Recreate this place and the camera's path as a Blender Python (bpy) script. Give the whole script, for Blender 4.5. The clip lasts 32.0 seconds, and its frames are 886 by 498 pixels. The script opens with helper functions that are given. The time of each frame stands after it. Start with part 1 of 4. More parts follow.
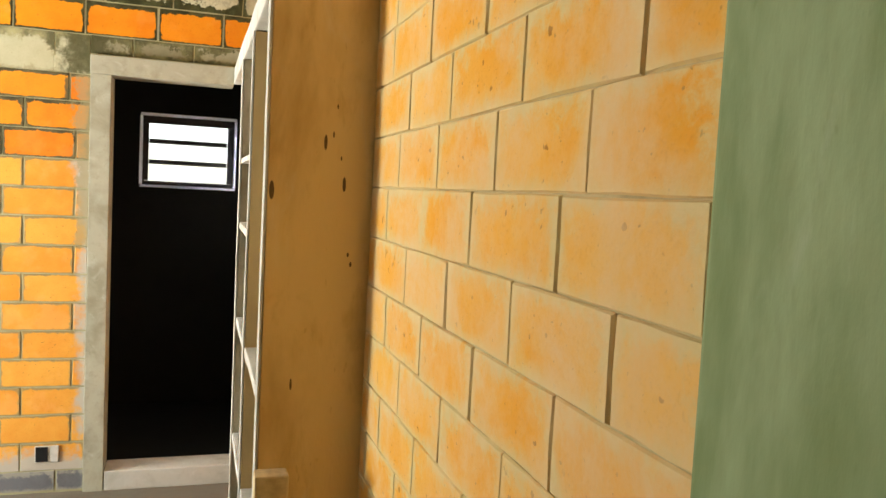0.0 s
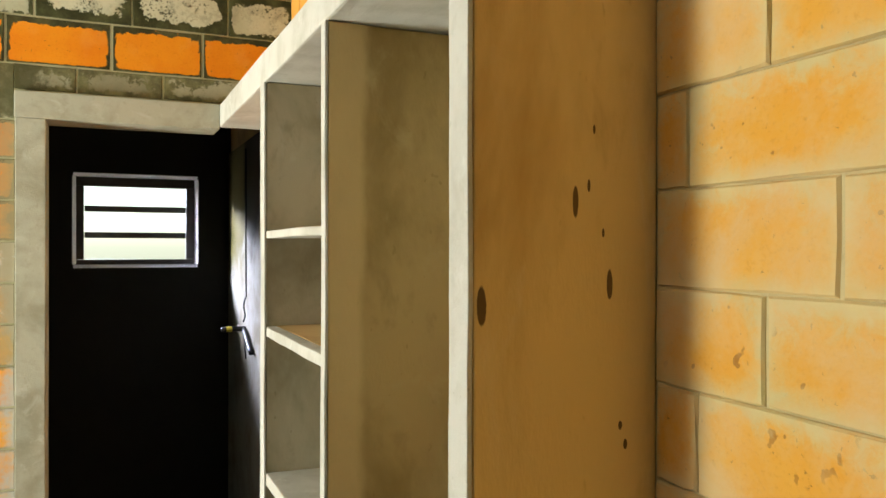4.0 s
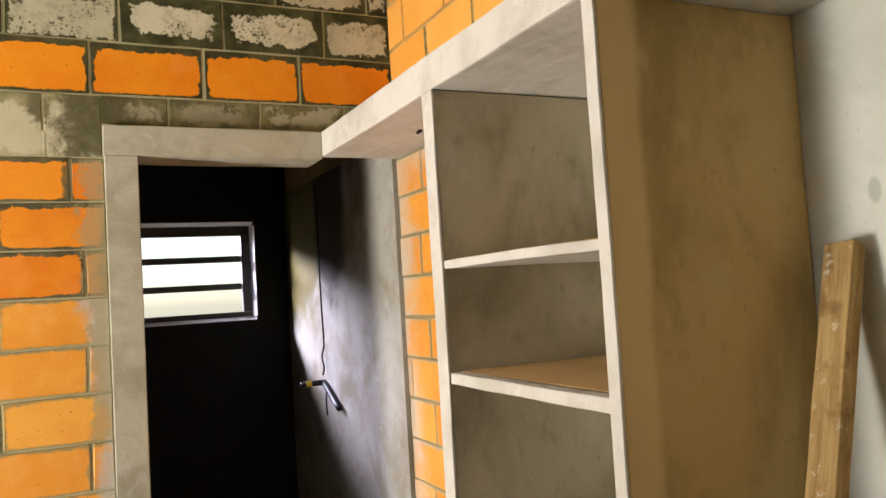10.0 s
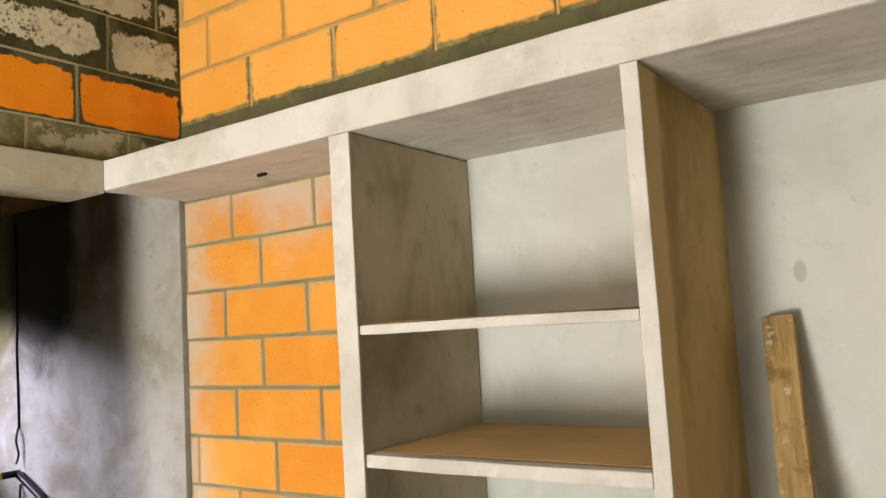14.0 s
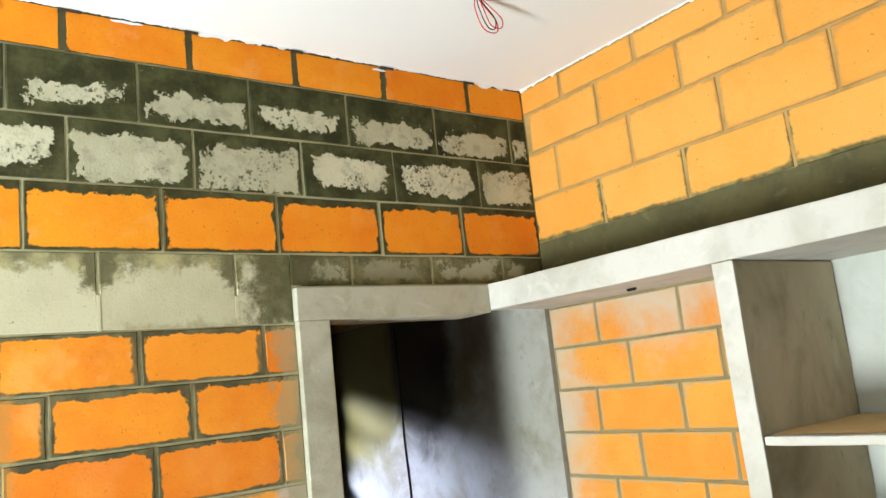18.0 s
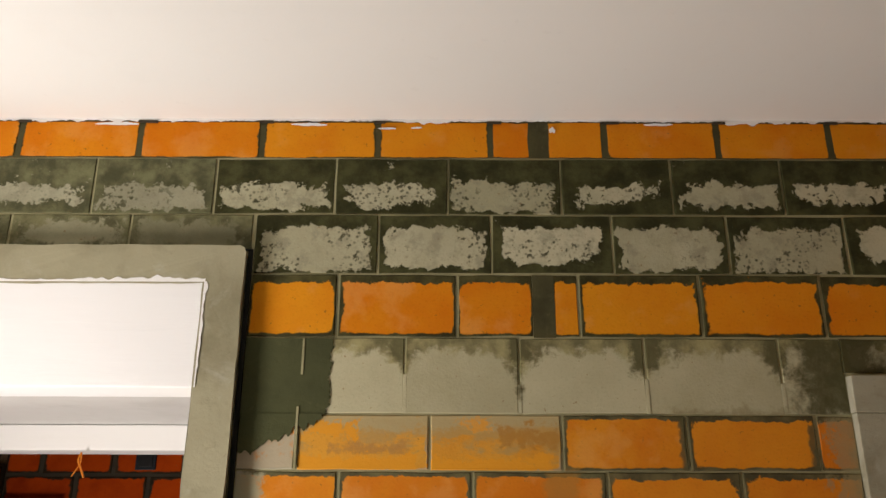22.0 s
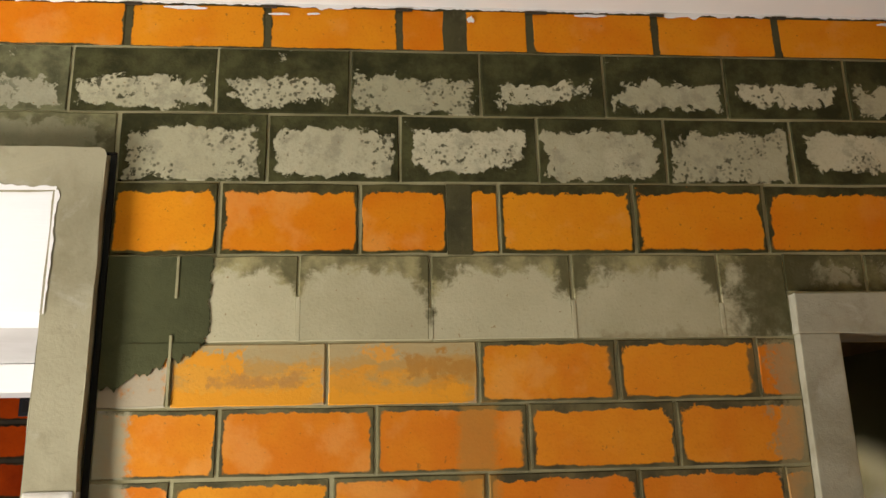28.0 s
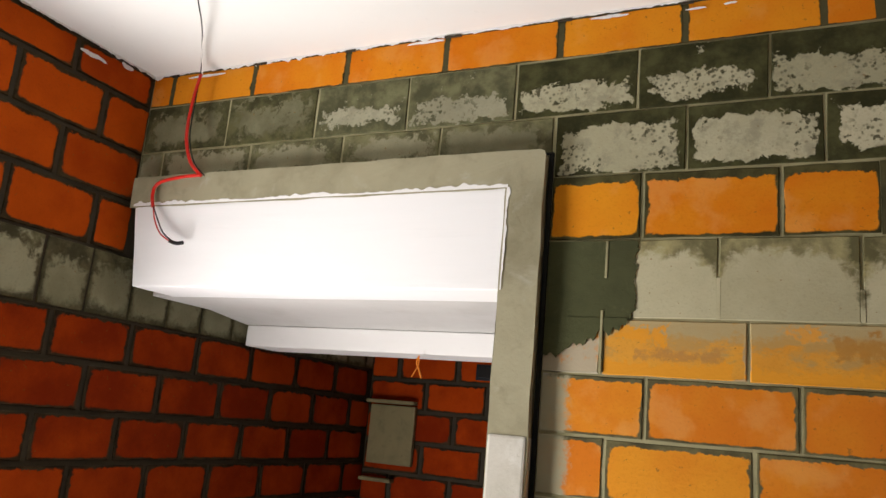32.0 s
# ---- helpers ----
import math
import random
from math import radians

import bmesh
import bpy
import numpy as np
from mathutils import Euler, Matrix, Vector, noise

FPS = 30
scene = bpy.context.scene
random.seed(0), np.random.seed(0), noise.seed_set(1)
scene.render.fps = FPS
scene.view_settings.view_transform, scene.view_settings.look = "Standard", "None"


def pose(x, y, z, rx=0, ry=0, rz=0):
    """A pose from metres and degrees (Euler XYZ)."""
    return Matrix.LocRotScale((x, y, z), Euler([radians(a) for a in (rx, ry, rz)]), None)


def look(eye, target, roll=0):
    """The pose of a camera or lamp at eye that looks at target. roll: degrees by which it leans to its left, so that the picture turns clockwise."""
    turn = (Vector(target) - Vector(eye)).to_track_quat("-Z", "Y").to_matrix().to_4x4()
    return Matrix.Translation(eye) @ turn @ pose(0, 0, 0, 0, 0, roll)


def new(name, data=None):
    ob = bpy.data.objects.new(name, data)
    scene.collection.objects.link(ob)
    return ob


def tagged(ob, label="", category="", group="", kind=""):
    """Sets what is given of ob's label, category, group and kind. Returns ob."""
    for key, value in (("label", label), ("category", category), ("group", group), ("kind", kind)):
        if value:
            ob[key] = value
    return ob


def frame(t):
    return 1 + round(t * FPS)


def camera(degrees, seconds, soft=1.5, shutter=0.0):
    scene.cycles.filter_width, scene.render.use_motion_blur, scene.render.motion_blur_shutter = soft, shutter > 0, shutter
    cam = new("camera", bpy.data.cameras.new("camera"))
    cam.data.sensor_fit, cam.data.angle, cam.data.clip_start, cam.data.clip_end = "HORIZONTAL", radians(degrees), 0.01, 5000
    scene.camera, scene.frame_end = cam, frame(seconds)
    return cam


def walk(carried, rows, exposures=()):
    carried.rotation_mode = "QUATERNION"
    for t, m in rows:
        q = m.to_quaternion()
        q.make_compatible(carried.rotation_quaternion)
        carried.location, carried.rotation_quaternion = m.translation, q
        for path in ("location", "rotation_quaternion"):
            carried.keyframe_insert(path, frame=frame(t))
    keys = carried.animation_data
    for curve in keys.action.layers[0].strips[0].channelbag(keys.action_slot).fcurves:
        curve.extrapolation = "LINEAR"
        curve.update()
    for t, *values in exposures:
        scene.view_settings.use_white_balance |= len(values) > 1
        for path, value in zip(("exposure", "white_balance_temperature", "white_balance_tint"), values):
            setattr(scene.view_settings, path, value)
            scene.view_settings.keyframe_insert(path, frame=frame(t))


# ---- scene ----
cam = camera(59.1, 32.0)
METRES, EYE, TILT, LEAN, TURN = 5.5, 1.42, 0.0, 0.0, -17.6
PATH = [
    (0, (0.6041, 0.2626, 1.5302), (1.2089, 2.1639, 1.3912), 2.95),
    (0.5, (0.5852, 0.4207, 1.5364), (1.2175, 2.3161, 1.4490), 1.83),
    (1, (0.5008, 0.5882, 1.5509), (1.0620, 2.5032, 1.4167), 1.32),
    (1.5, (0.4895, 0.7528, 1.5608), (1.1323, 2.6411, 1.4157), -1.97),
    (2, (0.5329, 0.9396, 1.6296), (1.2561, 2.8032, 1.5670), -3.25),
    (2.5, (0.5641, 1.0665, 1.6228), (1.3779, 2.8912, 1.5320), -1.04),
    (3, (0.5437, 1.2003, 1.5978), (1.6064, 2.8943, 1.5681), -1.17),
    (3.5, (0.4099, 1.3958, 1.6184), (1.5289, 3.0533, 1.6310), -0.42),
    (4, (0.3685, 1.4418, 1.5898), (1.1691, 3.2746, 1.5862), 0.11),
    (4.5, (0.3468, 1.4553, 1.5851), (1.0623, 3.3225, 1.5466), 0.35),
    (6.5, (0.1678, 1.7312, 1.5838), (1.1623, 3.4570, 1.7638), -3.22),
    (7, (0.2356, 1.8012, 1.5804), (1.2961, 3.4865, 1.7684), -4.10),
    (7.5, (0.2318, 1.8240, 1.5854), (1.3902, 3.4470, 1.7403), -3.42),
    (8, (0.1454, 1.8562, 1.5720), (1.3633, 3.4395, 1.6705), -0.49),
    (8.5, (0.0572, 1.8974, 1.5489), (1.2538, 3.4996, 1.5829), 0.06),
    (9, (-0.0005, 1.9122, 1.5601), (1.0585, 3.6080, 1.6138), -1.38),
    (9.5, (-0.0000, 1.9287, 1.5586), (0.9737, 3.6725, 1.6630), -2.42),
    (10, (-0.0036, 1.9311, 1.5617), (0.8600, 3.7318, 1.6708), -3.47),
    (10.5, (0.0232, 1.9369, 1.5553), (0.7556, 3.7952, 1.6560), -3.36),
    (11, (0.0792, 1.9710, 1.5477), (0.7043, 3.8690, 1.6309), -1.60),
    (11.5, (0.1116, 2.0064, 1.5413), (0.8549, 3.8624, 1.5964), -1.12),
    (12, (0.0192, 2.0615, 1.5657), (1.0039, 3.7921, 1.7540), -4.56),
    (12.5, (-0.1323, 2.1464, 1.5600), (0.9827, 3.7856, 1.8241), -2.37),
    (13, (-0.2557, 2.3120, 1.5378), (0.9062, 3.9172, 1.8084), -1.83),
    (13.5, (-0.3168, 2.4736, 1.5969), (0.9903, 3.9764, 1.7782), -3.64),
    (14, (-0.4372, 2.5072, 1.6269), (1.2065, 3.6307, 1.8169), -3.32),
    (14.5, (-0.6088, 2.4468, 1.6519), (1.1532, 3.3876, 1.7535), -3.45),
    (16.5, (-0.6343, 2.4822, 1.6868), (1.0039, 3.6168, 1.8572), -4.08),
    (17, (-0.7164, 2.4507, 1.7319), (0.9060, 3.6068, 1.9086), -4.93),
    (17.5, (-0.7866, 2.4827, 1.7666), (0.6136, 3.8932, 1.9905), -5.82),
    (18, (-0.8370, 2.5220, 1.8232), (0.3527, 4.0939, 2.1601), -6.05),
    (18.5, (-0.8512, 2.5749, 1.8667), (0.2330, 4.1938, 2.3180), -5.41),
    (19, (-0.8567, 2.6019, 1.9104), (0.1417, 4.2795, 2.3448), -6.49),
    (19.5, (-0.9506, 2.6343, 1.8883), (-0.3133, 4.4545, 2.4180), -4.89),
    (20, (-1.0225, 2.6182, 1.8595), (-0.7451, 4.4946, 2.4937), -1.61),
    (20.5, (-1.0356, 2.6061, 1.8426), (-1.0059, 4.4916, 2.5090), 1.25),
    (21, (-0.9889, 2.6013, 1.8441), (-0.8856, 4.4975, 2.4718), -1.02),
    (21.5, (-0.9575, 2.5543, 1.8281), (-0.9051, 4.4397, 2.4935), 0.25),
    (22, (-0.8991, 2.5132, 1.8039), (-0.9009, 4.4113, 2.4342), 0.20),
    (22.5, (-0.8814, 2.5395, 1.7993), (-0.8818, 4.4563, 2.3700), 0.49),
    (23, (-0.9394, 2.6336, 1.7877), (-0.9285, 4.5319, 2.4174), 1.36),
    (23.5, (-0.9894, 2.7093, 1.8058), (-1.0677, 4.6154, 2.4066), 1.88),
    (24, (-1.0326, 2.7639, 1.8026), (-0.9987, 4.6727, 2.3988), 1.12),
    (24.5, (-1.0351, 2.7596, 1.8018), (-0.9185, 4.6691, 2.3852), 0.18),
    (26.5, (-0.9139, 2.8014, 1.7861), (-0.7971, 4.6983, 2.4091), 0.78),
    (27, (-0.8929, 2.7980, 1.7823), (-0.8452, 4.6995, 2.4006), 1.13),
    (27.5, (-0.8368, 2.8011, 1.7671), (-0.6604, 4.6983, 2.3750), -0.10),
    (28, (-0.8229, 2.7847, 1.7970), (-0.6586, 4.7151, 2.2934), -1.30),
    (28.5, (-0.8403, 2.7676, 1.7899), (-0.9923, 4.7016, 2.2765), -1.82),
    (29, (-0.8771, 2.7017, 1.7373), (-1.2577, 4.5844, 2.2946), 0.58),
    (29.5, (-0.9297, 2.6211, 1.7096), (-1.4571, 4.4962, 2.1630), 1.99),
    (30, (-0.9469, 2.5773, 1.7063), (-1.5362, 4.4416, 2.1269), 3.22),
    (30.5, (-0.9576, 2.5861, 1.7166), (-1.6856, 4.3839, 2.2042), 3.86),
    (31, (-0.8985, 2.6225, 1.7397), (-1.6770, 4.3891, 2.2623), 4.88),
    (31.5, (-0.8400, 2.6266, 1.7660), (-1.6407, 4.3842, 2.2856), 4.96),
    (32, (-0.7995, 2.6395, 1.7475), (-1.6586, 4.3926, 2.1816), 5.18),
]
EXPOSURE = [(0.0, 1.9, 6500, 7), (1.0, 1.68, 6400, -1), (2.0, 1.6, 6500, -2), (4.0, 1.55, 6500, 0), (7.0, 1.5, 6800, 13), (10.0, 1.3, 6700, 14), (14.0, 1.22, 6600, 12), (17.0, 1.25, 6500, 11), (18.0, 1.5, 5700, 1), (18.5, 1.05, 6100, 3), (19.0, 0.85, 6500, 5), (20.5, -0.28, 7000, 15), (23.0, -0.28, 7000, 16), (26.5, -0.22, 7000, 16), (28.0, 0.12, 6900, 13), (29.0, -0.48, 6600, 16), (30.0, -0.45, 6600, 15), (32.0, -0.2, 6600, 15)]
walk(cam, [(t, look(eye, target, roll)) for t, eye, target, roll in PATH], EXPOSURE)

# ---- world, sun, large lights, exposure ----
SUN_DIR = Vector((0.60, -0.35, 0.72)).normalized()
world = bpy.data.worlds.new("world")
scene.world = world
world.use_nodes = True
wn = world.node_tree
sky = wn.nodes.new("ShaderNodeTexSky")
sky.sky_type = "NISHITA"
sky.sun_disc = False
sky.sun_elevation = math.asin(SUN_DIR.z)
sky.sun_rotation = math.atan2(SUN_DIR.x, SUN_DIR.y)
wn.nodes["Background"].inputs["Strength"].default_value = 0.12
wn.links.new(sky.outputs[0], wn.nodes["Background"].inputs["Color"])

sun = new("sun", bpy.data.lights.new("sun", "SUN"))
sun.data.energy, sun.data.angle, sun.data.color = 5.0, radians(0.6), (1.0, 0.95, 0.88)
sun.matrix_world = look(SUN_DIR * 30, (0, 0, 0))

# daylight that comes in by the veranda doorway in the left wall, much of it thrown up by the bright ground
door_light = new("veranda_daylight", bpy.data.lights.new("veranda_daylight", "AREA"))
door_light.data.shape, door_light.data.size, door_light.data.size_y = "RECTANGLE", 0.6, 1.2
door_light.data.energy, door_light.data.color = 105.0, (1.0, 0.98, 0.94)
door_light.matrix_world = look((-2.98, 3.50, 0.72), (-1.95, 4.40, 1.90))

# daylight from the sky over the trees outside the bathroom window
window_light = new("bathroom_daylight", bpy.data.lights.new("bathroom_daylight", "AREA"))
window_light.data.shape, window_light.data.size, window_light.data.size_y = "RECTANGLE", 2.4, 0.55
window_light.data.energy, window_light.data.color = 680.0, (0.74, 0.74, 1.0)
window_light.matrix_world = look((-0.9, 7.7, 2.70), (0.54, 6.0, 1.70))

# ---- plan, metres ----
FLOOR, CEIL = -0.05, 2.822
XL, XR = -2.845, 1.04          # faces of the left and right walls
YF, YB = 4.45, 6.13           # door wall, and the back of the rooms behind it
SLAB0, SLAB1 = 2.035, 2.12    # underside and top of the shelf slab and lintel
FRONT = 0.77                  # front of the built-in shelves

# ---- helpers ----
def part(name, bm, mat, parent=None, label=""):
    me = bpy.data.meshes.new(name)
    bm.to_mesh(me)
    bm.free()
    me.materials.append(mat)
    ob = new(name, me)
    if parent is not None:
        ob.parent = parent
    if label:
        ob["label"] = label
    return ob


def box(x0, x1, y0, y1, z0, z1, bevel=0.0, seg=2, wobble=0.0, cuts=0):
    bm = bmesh.new()
    m = Matrix.Translation(((x0 + x1) / 2, (y0 + y1) / 2, (z0 + z1) / 2)) @ Matrix.Diagonal((x1 - x0, y1 - y0, z1 - z0, 1))
    bmesh.ops.create_cube(bm, size=1, matrix=m)
    if cuts:
        bmesh.ops.subdivide_edges(bm, edges=[e for e in bm.edges if e.calc_length() > 0.25], cuts=cuts, use_grid_fill=True)
    if wobble:
        for v in bm.verts:
            v.co += noise.noise_vector(v.co * 3.1) * wobble + noise.noise_vector(v.co * 41.0) * wobble * 0.6
    if bevel:
        sharp = [e for e in bm.edges if len(e.link_faces) == 2 and e.calc_face_angle() > 0.8]
        bmesh.ops.bevel(bm, geom=sharp, offset=bevel, segments=seg, affect="EDGES", profile=0.6)
    return bm


def tube(points, radius, sides=6, ends=True):
    """A bent tube along a smooth line through the points."""
    pts = [Vector(p) for p in points]
    line = []
    for i in range(len(pts) - 1):
        a, b = pts[max(i - 1, 0)], pts[i]
        c, d = pts[i + 1], pts[min(i + 2, len(pts) - 1)]
        for k in range(6):
            t = k / 6
            line.append(0.5 * ((2 * b) + (c - a) * t + (2 * a - 5 * b + 4 * c - d) * t * t + (3 * b - a - 3 * c + d) * t ** 3))
    line.append(pts[-1])
    bm = bmesh.new()
    rings = []
    for i, p in enumerate(line):
        way = (line[min(i + 1, len(line) - 1)] - line[max(i - 1, 0)]).normalized()
        side = way.cross(Vector((0.3, 0.5, 0.81)))
        side = side.normalized() if side.length > 1e-4 else Vector((1, 0, 0))
        up = way.cross(side)
        rings.append([bm.verts.new(p + radius * (math.cos(a) * side + math.sin(a) * up)) for a in (2 * math.pi * j / sides for j in range(sides))])
    for r, s in zip(rings, rings[1:]):
        for j in range(sides):
            bm.faces.new((r[j], r[(j + 1) % sides], s[(j + 1) % sides], s[j]))
    if ends:
        bm.faces.new(rings[0][::-1])
        bm.faces.new(rings[-1])
    bmesh.ops.recalc_face_normals(bm, faces=bm.faces)
    for f in bm.faces:
        f.smooth = True
    return bm


def thing(name, place, label, category, group="", kind=""):
    ob = new(name)
    ob.location = place
    ob.empty_display_size = 0.1
    return tagged(ob, label, category, group, kind)


def child(name, bm, mat, parent, label=""):
    """A part given in world coordinates under a thing that stands elsewhere."""
    bmesh.ops.translate(bm, verts=bm.verts, vec=-parent.matrix_basis.translation)
    return part(name, bm, mat, parent, label)


# ---- materials ----
class Nodes:
    """Short hand for building a node material."""

    def __init__(self, name, rough=0.9):
        self.mat = bpy.data.materials.get(name) or bpy.data.materials.new(name)
        self.mat.use_nodes = True
        self.tree = self.mat.node_tree
        self.bsdf = self.tree.nodes["Principled BSDF"]
        self.bsdf.inputs["Roughness"].default_value = rough
        self.bsdf.inputs["Specular IOR Level"].default_value = 0.25

    def node(self, kind):
        return self.tree.nodes.new("ShaderNode" + kind)

    def put(self, value, socket):
        if isinstance(value, bpy.types.NodeSocket):
            self.tree.links.new(value, socket)
        elif isinstance(value, tuple) and len(value) == 3 and socket.type == "RGBA":
            socket.default_value = (*value, 1)
        else:
            socket.default_value = value

    def math(self, op, a, b=0.0, c=0.0, clamp=False):
        n = self.node("Math")
        n.operation, n.use_clamp = op, clamp
        for i, v in enumerate((a, b, c)):
            self.put(v, n.inputs[i])
        return n.outputs[0]

    def vec(self, op, a, b):
        n = self.node("VectorMath")
        n.operation = op
        self.put(a, n.inputs[0])
        self.put(b, n.inputs[1])
        return n.outputs[0]

    def mix(self, f, a, b):
        n = self.node("Mix")
        n.data_type = "RGBA"
        self.put(f, n.inputs["Factor"])
        self.put(a, n.inputs[6])
        self.put(b, n.inputs[7])
        return n.outputs[2]

    def noise(self, vector, scale, detail=4.0, rough=0.55, distort=0.0):
        n = self.node("TexNoise")
        self.put(vector, n.inputs["Vector"])
        n.inputs["Scale"].default_value, n.inputs["Detail"].default_value = scale, detail
        n.inputs["Roughness"].default_value, n.inputs["Distortion"].default_value = rough, distort
        return n.outputs["Fac"]

    def ramp(self, v, lo, hi):
        n = self.node("MapRange")
        n.interpolation_type = "SMOOTHSTEP"
        self.put(v, n.inputs[0])
        self.put(lo, n.inputs[1])
        self.put(hi, n.inputs[2])
        return n.outputs[0]

    def bump(self, height, strength, distance=0.004):
        n = self.node("Bump")
        n.inputs["Strength"].default_value, n.inputs["Distance"].default_value = strength, distance
        self.put(height, n.inputs["Height"])
        self.tree.links.new(n.outputs[0], self.bsdf.inputs["Normal"])

    def done(self, colour):
        self.put(colour, self.bsdf.inputs["Base Color"])
        return self.mat


def plaster(name, colour, dark, light=None, rough=0.88, stain=0.55, scale=1.0, relief=0.35, stretch=(1, 1, 1)):
    """Trowelled cement render: broad stains, mottling, fine grain."""
    s = Nodes(name, rough)
    pos = s.node("NewGeometry").outputs["Position"]
    pos = s.vec("MULTIPLY", pos, stretch)
    big = s.noise(pos, 2.2 * scale, 5, 0.6, 0.4)
    mid = s.noise(pos, 11 * scale, 5, 0.6, 0.3)
    fine = s.noise(pos, 90 * scale, 3, 0.6)
    c = s.mix(s.math("MULTIPLY", s.ramp(big, 0.42, 0.72), stain), colour, dark)
    c = s.mix(s.math("MULTIPLY", s.ramp(mid, 0.52, 0.75), 0.35 * stain + 0.1), c, dark)
    if light:
        c = s.mix(s.math("MULTIPLY", s.ramp(s.noise(pos, 5 * scale, 5, 0.65, 0.8), 0.55, 0.75), 0.6), c, light)
    pits = s.ramp(s.noise(pos, 34 * scale, 2, 0.5), 0.70, 0.76)
    c = s.mix(s.math("MULTIPLY", pits, 0.35), c, dark)
    h = s.math("ADD", s.math("MULTIPLY", mid, 0.7), s.math("MULTIPLY", fine, 0.3))
    s.bump(h, relief, 0.006)
    return s.done(c)


def block_stuff(name, core, core2, rim, wide=0.006, ragged=0.03, top=0.0, patch=None, smear=None, rough=0.9, low=0.0, soft=0.002, upper=0.0, peach=0.0, nicks=0.0):
    """Pressed earth block with ragged cement along its edges; a smear spreads grey slurry over whole blocks."""
    s = Nodes(name, rough)
    s.bsdf.inputs["Specular IOR Level"].default_value = 0.08
    tc = s.node("TexCoord")
    rnd = s.node("ObjectInfo").outputs["Random"]
    shift = s.node("CombineXYZ")
    for i, k in enumerate((37.0, 11.0, 23.0)):
        s.put(s.math("MULTIPLY", rnd, k), shift.inputs[i])
    loc = s.vec("ADD", tc.outputs["Object"], shift.outputs[0])
    sep = s.node("SeparateXYZ")
    s.put(tc.outputs["Generated"], sep.inputs[0])
    gx, gz = sep.outputs[0], sep.outputs[2]
    n1 = s.noise(loc, 30, 6, 0.70, 0.4)
    n2 = s.noise(loc, 10, 3, 0.55, 0.6)
    n = s.math("SUBTRACT", s.math("ADD", s.math("MULTIPLY", n1, 0.6), s.math("MULTIPLY", n2, 0.4)), 0.5)
    dx = s.math("MULTIPLY", s.math("MINIMUM", gx, s.math("SUBTRACT", 1.0, gx)), 0.30)
    dtop = s.math("SUBTRACT", s.math("MULTIPLY", s.math("SUBTRACT", 1.0, gz), 0.15), top)
    dlow = s.math("SUBTRACT", s.math("MULTIPLY", gz, 0.15), low)
    if upper:
        dx = s.math("ADD", dx, s.math("MULTIPLY", s.math("MAXIMUM", s.math("SUBTRACT", 0.75, gz), 0.0), upper))
    def corner(a, b):
        a, b = s.math("MAXIMUM", a, 0.0), s.math("MAXIMUM", b, 0.0)
        return s.math("SUBTRACT", s.math("ADD", a, b), s.math("SQRT", s.math("ADD", s.math("MULTIPLY", a, a), s.math("MULTIPLY", b, b))))

    sides = s.math("ADD", corner(dx, dlow), s.math("MULTIPLY", n, ragged))
    if patch:
        sides = s.math("ADD", sides, s.math("MULTIPLY", s.math("SUBTRACT", rnd, 0.6), 0.022))
    field = s.math("MINIMUM", sides, s.math("ADD", corner(dx, dtop), s.math("MULTIPLY", n, ragged * 1.0 if patch else ragged * 2.2)))
    inside = s.ramp(field, wide - 0.4 * soft, wide + soft)
    tone = s.math("ADD", s.math("MULTIPLY", s.noise(loc, 7, 4, 0.6), 0.75), s.math("MULTIPLY", rnd, 0.35))
    c_core = s.mix(s.ramp(tone, 0.3, 0.8), core, core2)
    grain = s.noise(loc, 160, 2, 0.6)
    c_core = s.mix(s.math("MULTIPLY", s.ramp(grain, 0.5, 0.8), 0.25), c_core, tuple(0.62 * v for v in core2))
    pits = s.ramp(s.noise(loc, 85, 3, 0.55), 0.685, 0.72)
    c_core = s.mix(s.math("MULTIPLY", pits, 0.6), c_core, (0.20, 0.095, 0.02))
    if nicks:
        cut = s.math("MULTIPLY", s.ramp(s.noise(loc, 46, 2, 0.45), 0.685, 0.72), s.ramp(s.noise(loc, 5, 2, 0.5), 0.45, 0.6))
        c_core = s.mix(s.math("MULTIPLY", cut, nicks), c_core, (0.24, 0.09, 0.012))
    if peach:
        cloud = s.ramp(s.math("ADD", s.noise(loc, 9, 4, 0.55), s.math("MULTIPLY", rnd, 0.14)), 0.58, 0.74)
        c_core = s.mix(s.math("MULTIPLY", cloud, peach), c_core, (0.78, 0.40, 0.12))
    if patch:
        gaps = s.ramp(s.noise(loc, 55, 4, 0.6), 0.57, 0.63)
        holes = s.math("MULTIPLY", gaps, s.ramp(s.noise(loc, 6, 2, 0.5), 0.42, 0.55))
        c_core = s.mix(s.math("MULTIPLY", s.ramp(s.noise(loc, 22, 5, 0.7), 0.48, 0.66), 0.55), c_core, (0.24, 0.23, 0.16))
        cells = s.node("TexVoronoi")
        cells.inputs["Scale"].default_value = 75
        s.put(loc, cells.inputs["Vector"])
        rings = s.math("MULTIPLY", s.ramp(cells.outputs["Distance"], 0.42, 0.16), s.ramp(s.noise(loc, 6, 3, 0.6), 0.46, 0.60))
        c_core = s.mix(s.math("MULTIPLY", rings, 0.72), c_core, rim)
        c_core = s.mix(s.math("MULTIPLY", holes, 0.85), c_core, rim)
    rimtone = s.noise(loc, 14, 5, 0.65)
    c_rim = s.mix(s.ramp(rimtone, 0.35, 0.7), rim, tuple(2.5 * v if max(rim) < 0.2 else 1.10 * v for v in rim))
    c = s.mix(inside, c_rim, c_core)
